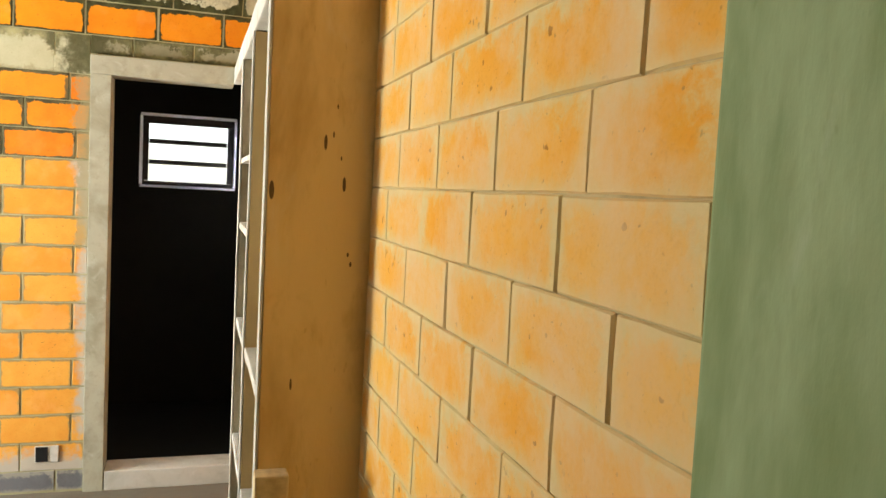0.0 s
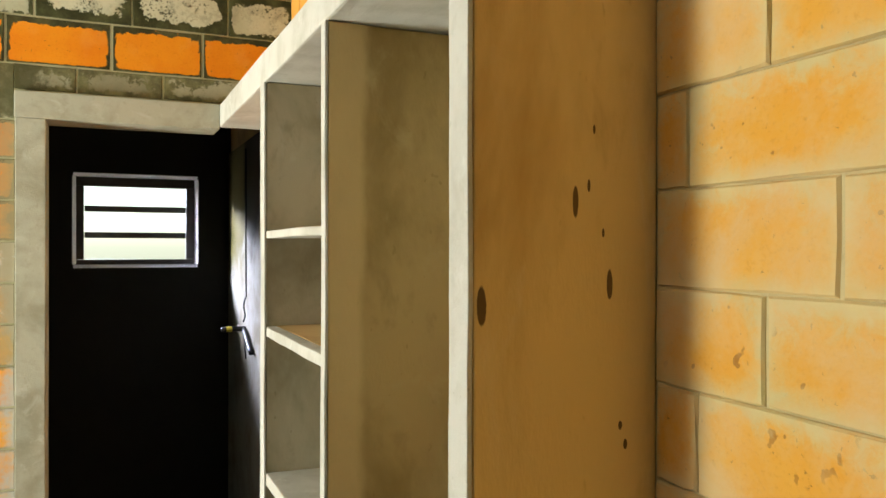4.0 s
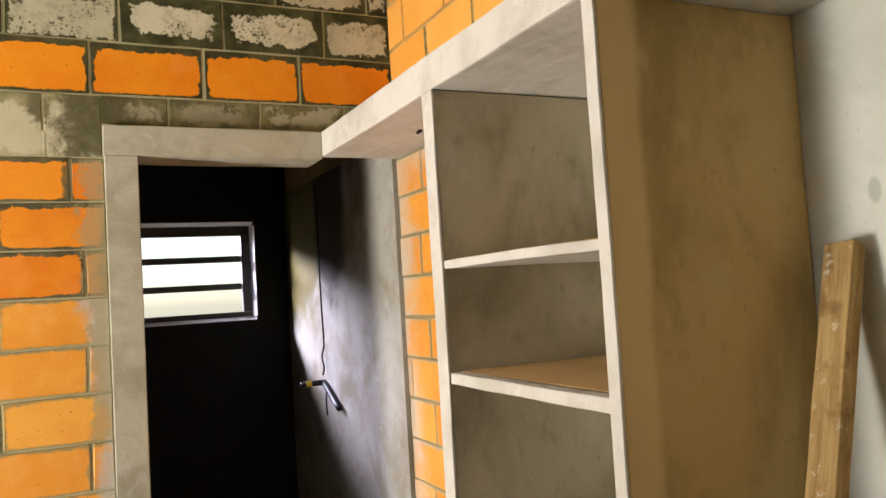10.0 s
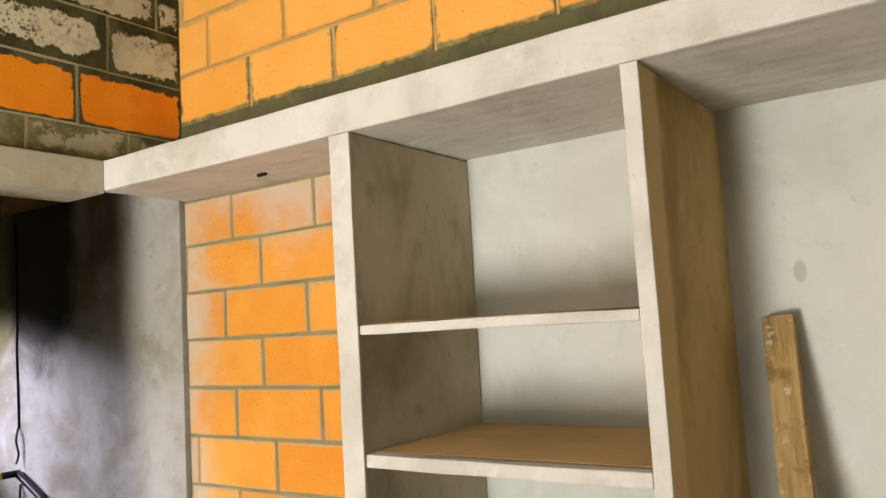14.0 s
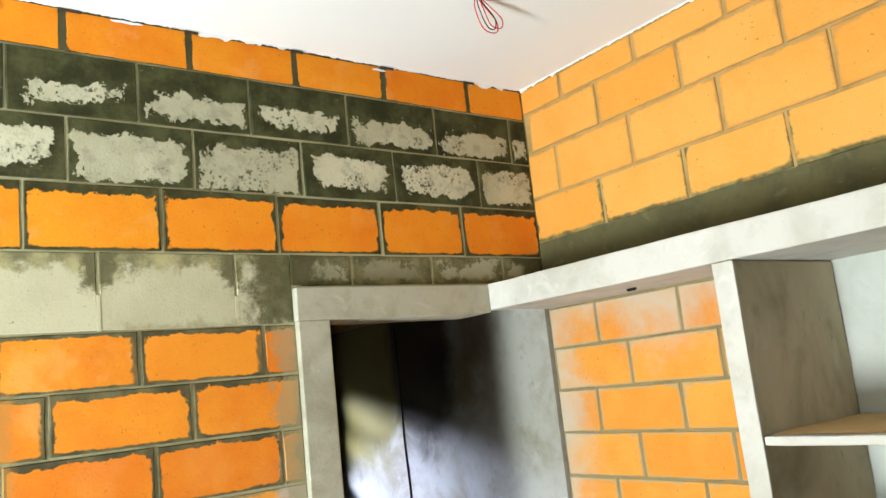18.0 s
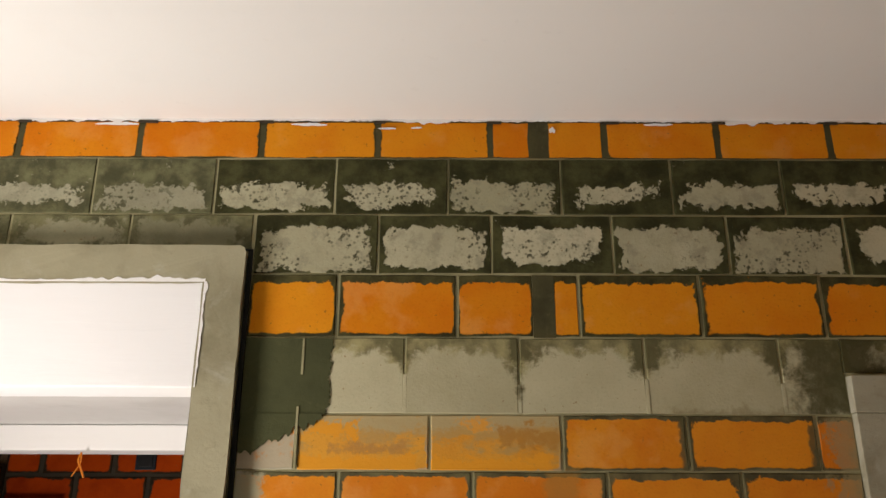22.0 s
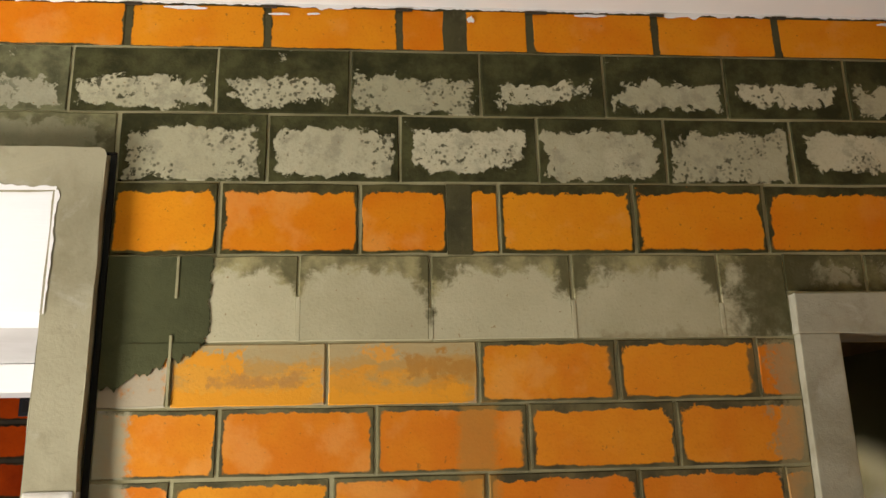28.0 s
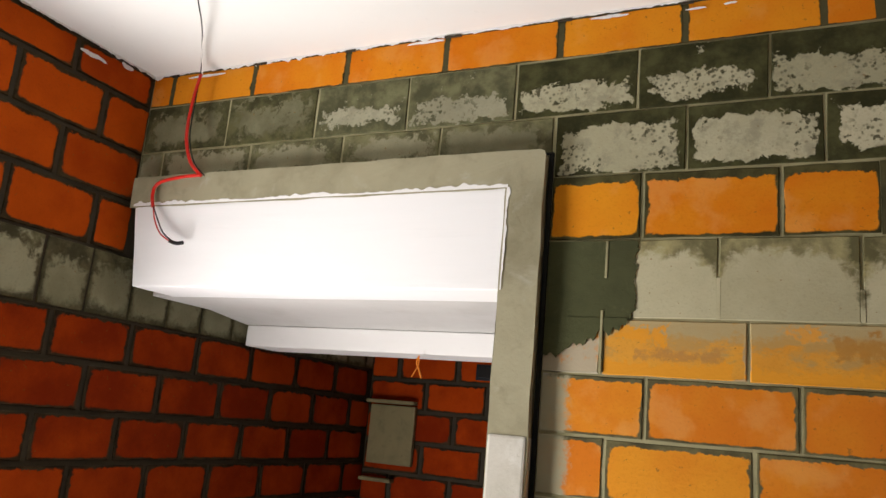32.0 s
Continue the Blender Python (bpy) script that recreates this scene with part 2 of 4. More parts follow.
    if smear:
        pos = s.node("NewGeometry").outputs["Position"]
        sp = s.node("SeparateXYZ")
        s.put(pos, sp.inputs[0])
        far = 0.0
        for axis, at, reach in smear["near"]:
            d = s.math("DIVIDE", s.math("ABSOLUTE", s.math("SUBTRACT", sp.outputs[axis], at)), reach)
            far = d if far == 0.0 else s.math("MINIMUM", far, d)
        cloud = s.noise(s.vec("MULTIPLY", pos, smear.get("stretch", (1.0, 1.0, 1.0))), 4.2, 6, 0.66, 0.4)
        crisp = s.noise(pos, 30, 5, 0.7)
        v = s.math("SUBTRACT", s.math("ADD", s.math("MULTIPLY", cloud, 1.3), s.math("MULTIPLY", crisp, 0.35)), s.math("MULTIPLY", far, 0.55))
        amount = s.math("MULTIPLY", s.ramp(v, smear["from"], smear["from"] + smear.get("soft", 0.05)), 0.92)
        c = s.mix(amount, c, smear["colour"])
    s.bump(s.math("ADD", s.math("ADD", s.math("MULTIPLY", n1, 0.5), s.math("MULTIPLY", grain, 0.35)), s.math("MULTIPLY", inside, -0.25 if not patch else 0.5)), 0.45 if patch else 0.24, 0.005)
    return s.done(c)


def plain(name, colour, rough=0.5, metal=0.0, vary=0.25, scale=25):
    s = Nodes(name, rough)
    s.bsdf.inputs["Metallic"].default_value = metal
    pos = s.node("NewGeometry").outputs["Position"]
    n = s.noise(pos, scale, 4, 0.6)
    s.bump(n, 0.12, 0.003)
    return s.done(s.mix(s.ramp(n, 0.35, 0.75), colour, tuple(v * (1 - vary) for v in colour)))


SLURRY = (0.42, 0.40, 0.34)
OLIVE = (0.036, 0.033, 0.013)
m_orange = block_stuff("orange_earth_block", (0.735, 0.285, 0.015), (0.635, 0.170, 0.007), OLIVE, 0.006, 0.024, 0.013, peach=0.32)
# redder copies of the orange blocks paint in dimmer light at the right end
m_orange_dim = block_stuff("deep_orange_block", (0.73, 0.255, 0.013), (0.64, 0.155, 0.006), OLIVE, 0.006, 0.024, 0.013, peach=0.12)
m_orange_low_dim = block_stuff("deep_orange_low_block", (0.732, 0.265, 0.014), (0.63, 0.165, 0.007), (0.060, 0.050, 0.022), 0.007, 0.026, 0.008, peach=0.10, smear={"near": ((0, 0.14, 0.10),), "from": 0.40, "soft": 0.25, "colour": (0.20, 0.155, 0.085)})
m_orange_top = block_stuff("orange_top_block", (0.735, 0.275, 0.014), (0.65, 0.175, 0.007), OLIVE, 0.0025, 0.018, -0.02, peach=0.25)
m_orange_low = block_stuff("orange_smeared_block", (0.735, 0.29, 0.017), (0.63, 0.175, 0.008), (0.065, 0.058, 0.026), 0.006, 0.020, 0.006, peach=0.32, smear={"near": ((0, 0.14, 0.15), (0, -1.42, 0.125), (2, -0.02, 0.17)), "from": 0.36, "soft": 0.30, "colour": SLURRY})
m_orange_pale = block_stuff("pale_orange_block", (0.74, 0.36, 0.055), (0.66, 0.25, 0.022), (0.30, 0.215, 0.085), 0.004, 0.020, 0.004, peach=0.32, soft=0.005, smear={"near": ((0, 0.14, 0.13), (0, -1.42, 0.115), (2, 0.08, 0.13)), "from": 0.36, "soft": 0.30, "colour": SLURRY})
m_worn_corner = block_stuff("slurry_corner_block", (0.73, 0.32, 0.03), (0.62, 0.22, 0.012), (0.40, 0.35, 0.24), 0.004, 0.020, 0.004, smear={"near": ((0, -1.44, 0.21),), "from": 0.34, "soft": 0.12, "colour": (0.42, 0.385, 0.28)})
m_foot = block_stuff("grey_washed_foot_block", (0.15, 0.15, 0.155), (0.085, 0.085, 0.09), (0.30, 0.28, 0.23), 0.004, 0.08, 0.02, soft=0.02)
m_worn = block_stuff("worn_orange_block", (0.70, 0.33, 0.04), (0.60, 0.24, 0.02), (0.40, 0.28, 0.15), 0.003, 0.020, 0.002, smear={"near": ((2, 2.06, 0.20), (0, -1.45, 0.16)), "from": 0.46, "soft": 0.14, "colour": (0.46, 0.285, 0.09), "stretch": (0.8, 1.0, 2.6)})
m_clean = block_stuff("clean_orange_block", (0.71, 0.35, 0.075), (0.66, 0.295, 0.045), (0.44, 0.235, 0.065), 0.002, 0.020, 0.002, soft=0.008)
m_clean_low = block_stuff("clean_orange_low_block", (0.71, 0.35, 0.075), (0.66, 0.295, 0.045), (0.10, 0.088, 0.035), 0.002, 0.034, -0.02, soft=0.006, low=0.008)
# red blocks, coloured darker for shade low down and lighter for the lit top
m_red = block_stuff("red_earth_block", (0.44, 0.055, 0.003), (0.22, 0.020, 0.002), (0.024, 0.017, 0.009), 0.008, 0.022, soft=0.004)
m_red_lit = block_stuff("orange_red_earth_block", (0.53, 0.084, 0.004), (0.35, 0.043, 0.003), (0.028, 0.020, 0.010), 0.008, 0.022, soft=0.004)
m_dark = block_stuff("slurry_coated_block", (0.54, 0.515, 0.36), (0.38, 0.36, 0.235), (0.032, 0.032, 0.013), 0.014, 0.090, 0.018, patch=True)
m_dark_upper = block_stuff("slurry_streaked_block", (0.50, 0.475, 0.33), (0.35, 0.335, 0.215), (0.030, 0.030, 0.012), 0.014, 0.105, 0.052, patch=True)
m_dark_mid = block_stuff("dim_slurry_block", (0.38, 0.37, 0.26), (0.25, 0.24, 0.16), (0.070, 0.070, 0.036), 0.014, 0.12, 0.058, patch=True)
m_dark_bare = block_stuff("grey_slurry_block", (0.24, 0.23, 0.14), (0.10, 0.098, 0.052), (0.048, 0.047, 0.021), 0.018, 0.14, 0.012, soft=0.016)
m_bare_pale = block_stuff("pale_slurry_block", (0.34, 0.325, 0.21), (0.19, 0.182, 0.11), (0.085, 0.082, 0.042), 0.012, 0.12, 0.006, soft=0.016)
m_grey = block_stuff("grey_plaster_block", (0.50, 0.47, 0.31), (0.40, 0.37, 0.23), (0.15, 0.135, 0.065), 0.016, 0.050, 0.006, low=-0.05, soft=0.012, upper=0.09, smear={"near": ((0, -1.42, 0.12), (0, 0.26, 0.32), (0, 1.04, 0.32)), "from": 0.33, "soft": 0.20, "colour": (0.072, 0.071, 0.030)})
m_grey_door = block_stuff("patchy_grey_block", (0.37, 0.345, 0.225), (0.22, 0.20, 0.12), (0.085, 0.078, 0.036), 0.020, 0.12, 0.008, soft=0.012, smear={"near": ((0, 1.04, 0.20), (0, 0.10, 0.14)), "from": 0.36, "soft": 0.20, "colour": (0.072, 0.066, 0.028)})
m_grey_red = block_stuff("grey_lintel_block", (0.37, 0.36, 0.24), (0.23, 0.22, 0.135), (0.062, 0.056, 0.030), 0.010, 0.06, 0.022, soft=0.014)
m_yellow = block_stuff("yellow_earth_block", (0.73, 0.395, 0.075), (0.72, 0.325, 0.028), (0.585, 0.47, 0.215), 0.004, 0.075, 0.002, soft=0.030, nicks=0.75, smear={"near": ((2, 1.2, 5.0),), "from": 0.58, "soft": 0.6, "colour": (0.67, 0.48, 0.25)})
m_bay = block_stuff("bay_earth_block", (0.71, 0.315, 0.050), (0.63, 0.235, 0.026), (0.42, 0.30, 0.14), 0.003, 0.022, 0.003, soft=0.006, smear={"near": ((1, 4.45, 0.20), (2, 2.05, 0.24)), "from": 0.24, "soft": 0.75, "colour": (0.50, 0.43, 0.32)})
m_strip = plaster("dark_olive_slurry", (0.10, 0.092, 0.038), (0.040, 0.037, 0.016), (0.17, 0.155, 0.08), scale=3)
m_skim = plaster("grey_plaster_skim", (0.49, 0.46, 0.30), (0.40, 0.37, 0.23), (0.51, 0.485, 0.33), scale=2.5)
m_run = plaster("dark_slurry_run", (0.068, 0.074, 0.030), (0.042, 0.046, 0.018), (0.115, 0.12, 0.056), scale=3)
m_dust = plaster("brown_dust", (0.54, 0.355, 0.15), (0.40, 0.25, 0.095), scale=2)
m_patch = plaster("olive_mortar_patch", (0.072, 0.066, 0.027), (0.030, 0.028, 0.012), (0.14, 0.125, 0.06), scale=4)
m_mortar = plaster("pale_mortar", (0.36, 0.335, 0.19), (0.16, 0.145, 0.07), scale=3)
m_mortar_olive = plaster("olive_mortar", (0.42, 0.28, 0.10), (0.16, 0.11, 0.04), scale=3)
m_mortar_dark = plaster("dark_mortar", (0.052, 0.042, 0.026), (0.022, 0.018, 0.012), scale=3)
m_mortar_warm = plaster("warm_mortar", (0.55, 0.44, 0.225), (0.33, 0.26, 0.115), scale=3)
m_mortar_bay = plaster("brown_mortar", (0.27, 0.21, 0.095), (0.13, 0.10, 0.045), scale=3)
m_cement = plaster("grey_cement_render", (0.35, 0.325, 0.215), (0.17, 0.15, 0.085), (0.45, 0.435, 0.35), stain=0.6, scale=1.6)
m_jamb = plaster("grey_cement_door_band", (0.40, 0.385, 0.29), (0.22, 0.20, 0.125), (0.50, 0.485, 0.40), stain=0.7, scale=2.4)
m_slab = plaster("pale_cement_slab", (0.54, 0.52, 0.455), (0.34, 0.315, 0.24), (0.64, 0.63, 0.575), stain=0.6, scale=2.2)
m_brown = plaster("brown_cement_panel", (0.73, 0.525, 0.215), (0.46, 0.28, 0.080), (0.72, 0.57, 0.31), stain=0.9, scale=1.7, stretch=(1, 1, 0.35))


def stain_spots(mat, spots):
    """Dark drips on a panel that faces -y: (x, z, half width, half height)."""
    t = mat.node_tree
    s = Nodes(mat.name)
    sep = s.node("SeparateXYZ")
    pos = s.node("NewGeometry").outputs["Position"]
    s.put(pos, sep.inputs[0])
    rough = s.math("MULTIPLY", s.math("SUBTRACT", s.noise(pos, 60, 3, 0.6), 0.5), 0.9)
    mask = None
    for x, z, a, b in spots:
        u = s.math("POWER", s.math("DIVIDE", s.math("SUBTRACT", sep.outputs[0], x), a), 2.0)
        v = s.math("POWER", s.math("DIVIDE", s.math("SUBTRACT", sep.outputs[2], z), b), 2.0)
        m = s.ramp(s.math("ADD", s.math("ADD", u, v), rough), 1.15, 0.75)
        mask = m if mask is None else s.math("MAXIMUM", mask, m)
    socket = s.bsdf.inputs["Base Color"]
    old = socket.links[0].from_socket
    t.links.new(s.mix(s.math("MULTIPLY", mask, 0.9), old, (0.075, 0.035, 0.012)), socket)


stain_spots(m_brown, [(0.916, 1.648, 0.0045, 0.020), (0.936, 1.669, 0.0022, 0.008), (0.968, 1.543, 0.0045, 0.020), (0.784, 1.521, 0.0065, 0.024), (0.958, 1.609, 0.002, 0.006), (0.944, 1.741, 0.002, 0.006), (0.993, 1.335, 0.003, 0.007), (0.85, 1.02, 0.003, 0.016), (0.985, 1.36, 0.003, 0.006)])


def wear(mat, patches):
    """Ragged patches on a wall that faces -y: (x0, x1, z0, z1, softness, wander, strength, colour)."""
    t = mat.node_tree
    s = Nodes(mat.name)
    sep = s.node("SeparateXYZ")
    pos = s.node("NewGeometry").outputs["Position"]
    s.put(pos, sep.inputs[0])
    n = s.math("SUBTRACT", s.math("ADD", s.math("MULTIPLY", s.noise(pos, 17, 6, 0.66, 0.5), 1.7), s.math("MULTIPLY", s.noise(pos, 75, 5, 0.7), 1.0)), 1.35)
    grain = s.math("ADD", 0.72, s.math("MULTIPLY", s.noise(pos, 34, 5, 0.7), 0.5))
    socket = s.bsdf.inputs["Base Color"]
    c = socket.links[0].from_socket
    for x0, x1, z0, z1, soft, wander, strength, colour in patches:
        d = s.math("MINIMUM", s.math("MINIMUM", s.math("SUBTRACT", sep.outputs[0], x0), s.math("SUBTRACT", x1, sep.outputs[0])), s.math("MINIMUM", s.math("SUBTRACT", sep.outputs[2], z0), s.math("SUBTRACT", z1, sep.outputs[2])))
        m = s.ramp(s.math("ADD", d, s.math("MULTIPLY", n, wander)), -soft, soft)
        c = s.mix(s.math("MULTIPLY", s.math("MULTIPLY", m, grain), strength), c, colour)
    t.links.new(c, socket)


BARE = (0.73, 0.31, 0.022)
BROWN = (0.40, 0.21, 0.045)
WIPED = (0.40, 0.38, 0.25)
wear(m_worn, ((-1.36, -0.30, 1.985, 2.03, 0.012, 0.05, 0.75, (0.42, 0.36, 0.20)), (-1.18, -0.99, 1.925, 1.955, 0.008, 0.06, 0.8, (0.44, 0.22, 0.06)), (-0.76, -0.62, 1.948, 1.990, 0.010, 0.06, 0.85, (0.42, 0.20, 0.035)), (-1.222, -1.112, 1.966, 2.004, 0.004, 0.06, 1.0, BARE), (-1.30, -0.962, 1.885, 1.925, 0.004, 0.05, 1.0, BARE), (-0.93, -0.640, 1.885, 1.922, 0.006, 0.06, 1.0, BARE), (-0.86, -0.79, 1.985, 2.008, 0.008, 0.06, 0.8, BARE), (-1.42, -1.335, 1.85, 1.965, 0.006, 0.05, 1.0, WIPED)))
for low in (m_orange_low, m_orange_low_dim, m_orange_pale, m_worn_corner):
    wear(low, ((-0.655, -0.578, 1.45, 1.89, 0.012, 0.035, 0.62, BROWN), (0.035, 0.12, 1.20, 2.03, 0.012, 0.09, 0.7, (0.31, 0.255, 0.13)), (-0.524, -0.513, 1.754, 1.883, 0.005, 0.016, 0.9, (0.09, 0.08, 0.035)), (-0.326, -0.305, 1.893, 2.018, 0.005, 0.020, 0.9, (0.09, 0.08, 0.035)), (-0.014, 0.006, 1.893, 2.000, 0.005, 0.020, 0.9, (0.09, 0.08, 0.035)), (-1.42, -1.326, 0.0, 1.884, 0.010, 0.045, 0.92, WIPED)))
DRIP = (0.10, 0.092, 0.040)
for skin in (m_skim, m_grey):
    wear(skin, ((-0.738, -0.680, 2.150, 2.23, 0.012, 0.050, 0.95, DRIP), (-0.716, -0.706, 2.060, 2.16, 0.008, 0.030, 0.9, DRIP), (-0.432, -0.360, 2.125, 2.23, 0.012, 0.055, 0.92, DRIP), (-0.094, -0.056, 2.120, 2.23, 0.012, 0.045, 0.9, DRIP), (-1.030, -0.985, 2.160, 2.23, 0.012, 0.045, 0.8, DRIP), (-0.02, 0.14, 2.00, 2.23, 0.040, 0.10, 0.95, (0.085, 0.078, 0.030)), (-0.34, -0.05, 2.00, 2.036, 0.012, 0.05, 0.6, (0.24, 0.20, 0.10))))


def front_band(mat, x1, colour):
    """Paler trowelled band down the front edge of a panel, up to x1."""
    t = mat.node_tree
    s = Nodes(mat.name)
    sep = s.node("SeparateXYZ")
    pos = s.node("NewGeometry").outputs["Position"]
    s.put(pos, sep.inputs[0])
    wave = s.math("MULTIPLY", s.math("SUBTRACT", s.noise(s.vec("MULTIPLY", pos, (1, 1, 0.35)), 9, 4, 0.6), 0.5), 0.05)
    m = s.ramp(s.math("ADD", sep.outputs[0], wave), x1 + 0.012, x1 - 0.012)
    socket = s.bsdf.inputs["Base Color"]
    t.links.new(s.mix(s.math("MULTIPLY", m, 0.7), socket.links[0].from_socket, colour), socket)


m_divider = plaster("brown_cement_divider", (0.49, 0.355, 0.150), (0.24, 0.160, 0.05), (0.53, 0.415, 0.205), stain=0.7, scale=1.7, stretch=(1, 1, 0.6))
front_band(m_divider, FRONT + 0.075, (0.68, 0.51, 0.25))
m_shelfside = plaster("olive_cement_panel", (0.53, 0.47, 0.335), (0.19, 0.155, 0.075), (0.60, 0.555, 0.43), stain=0.7, scale=1.6, stretch=(1, 1, 0.6))
m_nicheback = plaster("greenish_white_render", (0.58, 0.588, 0.525), (0.40, 0.415, 0.335), (0.65, 0.655, 0.605), stain=0.5, scale=1.5)
m_green = plaster("green_render", (0.32, 0.39, 0.21), (0.17, 0.225, 0.09), (0.40, 0.45, 0.29), stain=0.95, scale=1.5, stretch=(1, 1, 0.35))
# the olive dark tone stands in for green light off foliage
m_bath = plaster("grey_bathroom_render", (0.36, 0.34, 0.29), (0.17, 0.14, 0.075), (0.42, 0.41, 0.37), stain=0.75, scale=1.5)


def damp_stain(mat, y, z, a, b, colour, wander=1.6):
    """Ragged patch of colour, a smudge or painted shade, on a wall that faces -x."""
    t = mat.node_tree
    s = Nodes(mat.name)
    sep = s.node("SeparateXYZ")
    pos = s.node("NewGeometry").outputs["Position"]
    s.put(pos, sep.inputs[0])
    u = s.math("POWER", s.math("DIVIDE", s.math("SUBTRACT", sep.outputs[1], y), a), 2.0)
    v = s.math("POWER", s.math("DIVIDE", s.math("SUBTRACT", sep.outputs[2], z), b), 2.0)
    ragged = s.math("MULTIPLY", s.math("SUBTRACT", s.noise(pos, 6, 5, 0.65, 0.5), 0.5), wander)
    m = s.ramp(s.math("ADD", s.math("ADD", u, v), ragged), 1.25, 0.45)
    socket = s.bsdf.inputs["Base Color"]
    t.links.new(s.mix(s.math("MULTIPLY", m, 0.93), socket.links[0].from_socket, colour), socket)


damp_stain(m_nicheback, 2.798, 1.690, 0.013, 0.024, (0.40, 0.42, 0.35), 0.9)
# painted shade: dark upper bathroom wall that the window's sky light misses
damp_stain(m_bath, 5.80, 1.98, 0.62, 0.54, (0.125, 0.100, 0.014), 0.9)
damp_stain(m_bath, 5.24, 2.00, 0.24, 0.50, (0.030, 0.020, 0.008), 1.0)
# near-black colour holds the shade of the bathroom and of the opening's gap
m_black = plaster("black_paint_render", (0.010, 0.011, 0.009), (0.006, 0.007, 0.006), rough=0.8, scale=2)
m_white = plaster("white_wall_paint", (0.85, 0.845, 0.83), (0.76, 0.755, 0.73), stain=0.25, scale=1.4, relief=0.15, stretch=(0.4, 1, 2.5))
# brighter, bluer copy of the white paint for surfaces blown out by light
m_fascia = plaster("bright_white_gloss_paint", (0.90, 0.905, 0.91), (0.82, 0.83, 0.83), rough=0.55, stain=0.35, scale=1.2, relief=0.12, stretch=(0.25, 1, 3.5))
m_ceil = plaster("white_ceiling_paint", (0.76, 0.765, 0.745), (0.70, 0.705, 0.685), stain=0.2, scale=0.8, relief=0.08)
# white paint greyed in colour, since the loft's underside gets less light
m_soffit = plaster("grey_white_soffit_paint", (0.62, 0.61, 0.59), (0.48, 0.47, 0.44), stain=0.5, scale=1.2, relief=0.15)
m_cupboard = plaster("olive_cupboard_render", (0.26, 0.22, 0.115), (0.11, 0.095, 0.048), stain=0.7, scale=2)
m_floor = plaster("dusty_cement_floor", (0.17, 0.15, 0.115), (0.11, 0.095, 0.07), stain=0.6)
m_frame = plain("dark_window_frame", (0.045, 0.040, 0.034), 0.5)
m_blade = plain("grey_louvre_blade", (0.10, 0.11, 0.10), 0.45)
m_red_wire = plain("red_cable", (0.62, 0.022, 0.012), 0.4)
m_black_wire = plain("black_cable", (0.012, 0.012, 0.012), 0.45)
m_orange_wire = plain("orange_cable", (0.75, 0.22, 0.02), 0.4)
m_pipe = plain("black_pipe", (0.014, 0.014, 0.014), 0.4)
m_tape = plain("yellow_tape", (0.62, 0.50, 0.05), 0.5)
m_switch = plain("black_switch_box", (0.012, 0.014, 0.018), 0.45)
m_ground = plaster("outdoor_earth", (0.30, 0.24, 0.15), (0.20, 0.17, 0.10))


def wood():
    s = Nodes("rough_plank_wood", 0.85)
    pos = s.node("TexCoord").outputs["Object"]
    v = s.vec("MULTIPLY", pos, (14.0, 14.0, 1.3))
    g = s.noise(v, 4, 6, 0.65, 0.6)
    fine = s.noise(s.vec("MULTIPLY", pos, (60.0, 60.0, 3.0)), 4, 3, 0.6)
    c = s.mix(s.ramp(g, 0.35, 0.7), (0.42, 0.28, 0.11), (0.25, 0.15, 0.05))
    c = s.mix(s.math("MULTIPLY", s.ramp(fine, 0.5, 0.75), 0.4), c, (0.18, 0.10, 0.04))
    c = s.mix(s.math("MULTIPLY", s.ramp(s.noise(pos, 16, 4, 0.65), 0.50, 0.68), 0.65), c, (0.15, 0.075, 0.02))
    spots = s.ramp(s.noise(pos, 34, 4, 0.6), 0.60, 0.68)
    c = s.mix(s.math("MULTIPLY", spots, 0.7), c, (0.55, 0.50, 0.38))
    s.bump(g, 0.5, 0.004)
    return s.done(c)


m_wood = wood()
m_offcut = plain("pale_timber", (0.60, 0.46, 0.24), 0.8, vary=0.35, scale=18)

# ---- setting ----
def setting(name, bm, mat, label):
    return tagged(part(name, bm, mat), label, name.split("_")[0], kind="structure")


ROOM_Y0 = -1.6
setting("ground", box(-30, 30, -30, 30, FLOOR - 0.30, FLOOR - 0.21), m_ground, "bare brown earth outside the house")
setting("floor", box(XL - 0.2, XR + 0.2, ROOM_Y0 - 0.2, YB + 0.2, FLOOR - 0.2, FLOOR), m_floor, "dusty bare cement floor")
setting("ceiling", box(XL - 0.2, XR + 0.25, ROOM_Y0 - 0.2, YB + 0.2, CEIL, CEIL + 0.12), m_ceil, "smooth white painted ceiling")

# left wall, with a wide veranda doorway
DOOR_Y0, DOOR_Y1, DOOR_Z = 2.4, 3.84, 2.03
setting("wall_left_front", box(XL - 0.2, XL - 0.006, ROOM_Y0, DOOR_Y0, FLOOR, CEIL), m_mortar_dark, "bare red block wall beside the veranda doorway")
setting("wall_left_lintel", box(XL - 0.2, XL - 0.006, DOOR_Y0, DOOR_Y1, DOOR_Z, CEIL), m_mortar_dark, "block wall above the veranda doorway")
wall_left = setting("wall_left", box(XL - 0.2, XL - 0.006, DOOR_Y1, YB + 0.2, FLOOR, CEIL), m_mortar_dark, "bare red earth-block wall with dark mortar joints")
setting("wall_south", box(XL - 0.2, XR + 0.2, ROOM_Y0 - 0.2, ROOM_Y0, FLOOR, CEIL), m_yellow, "plain yellow earth-block wall behind the walker")

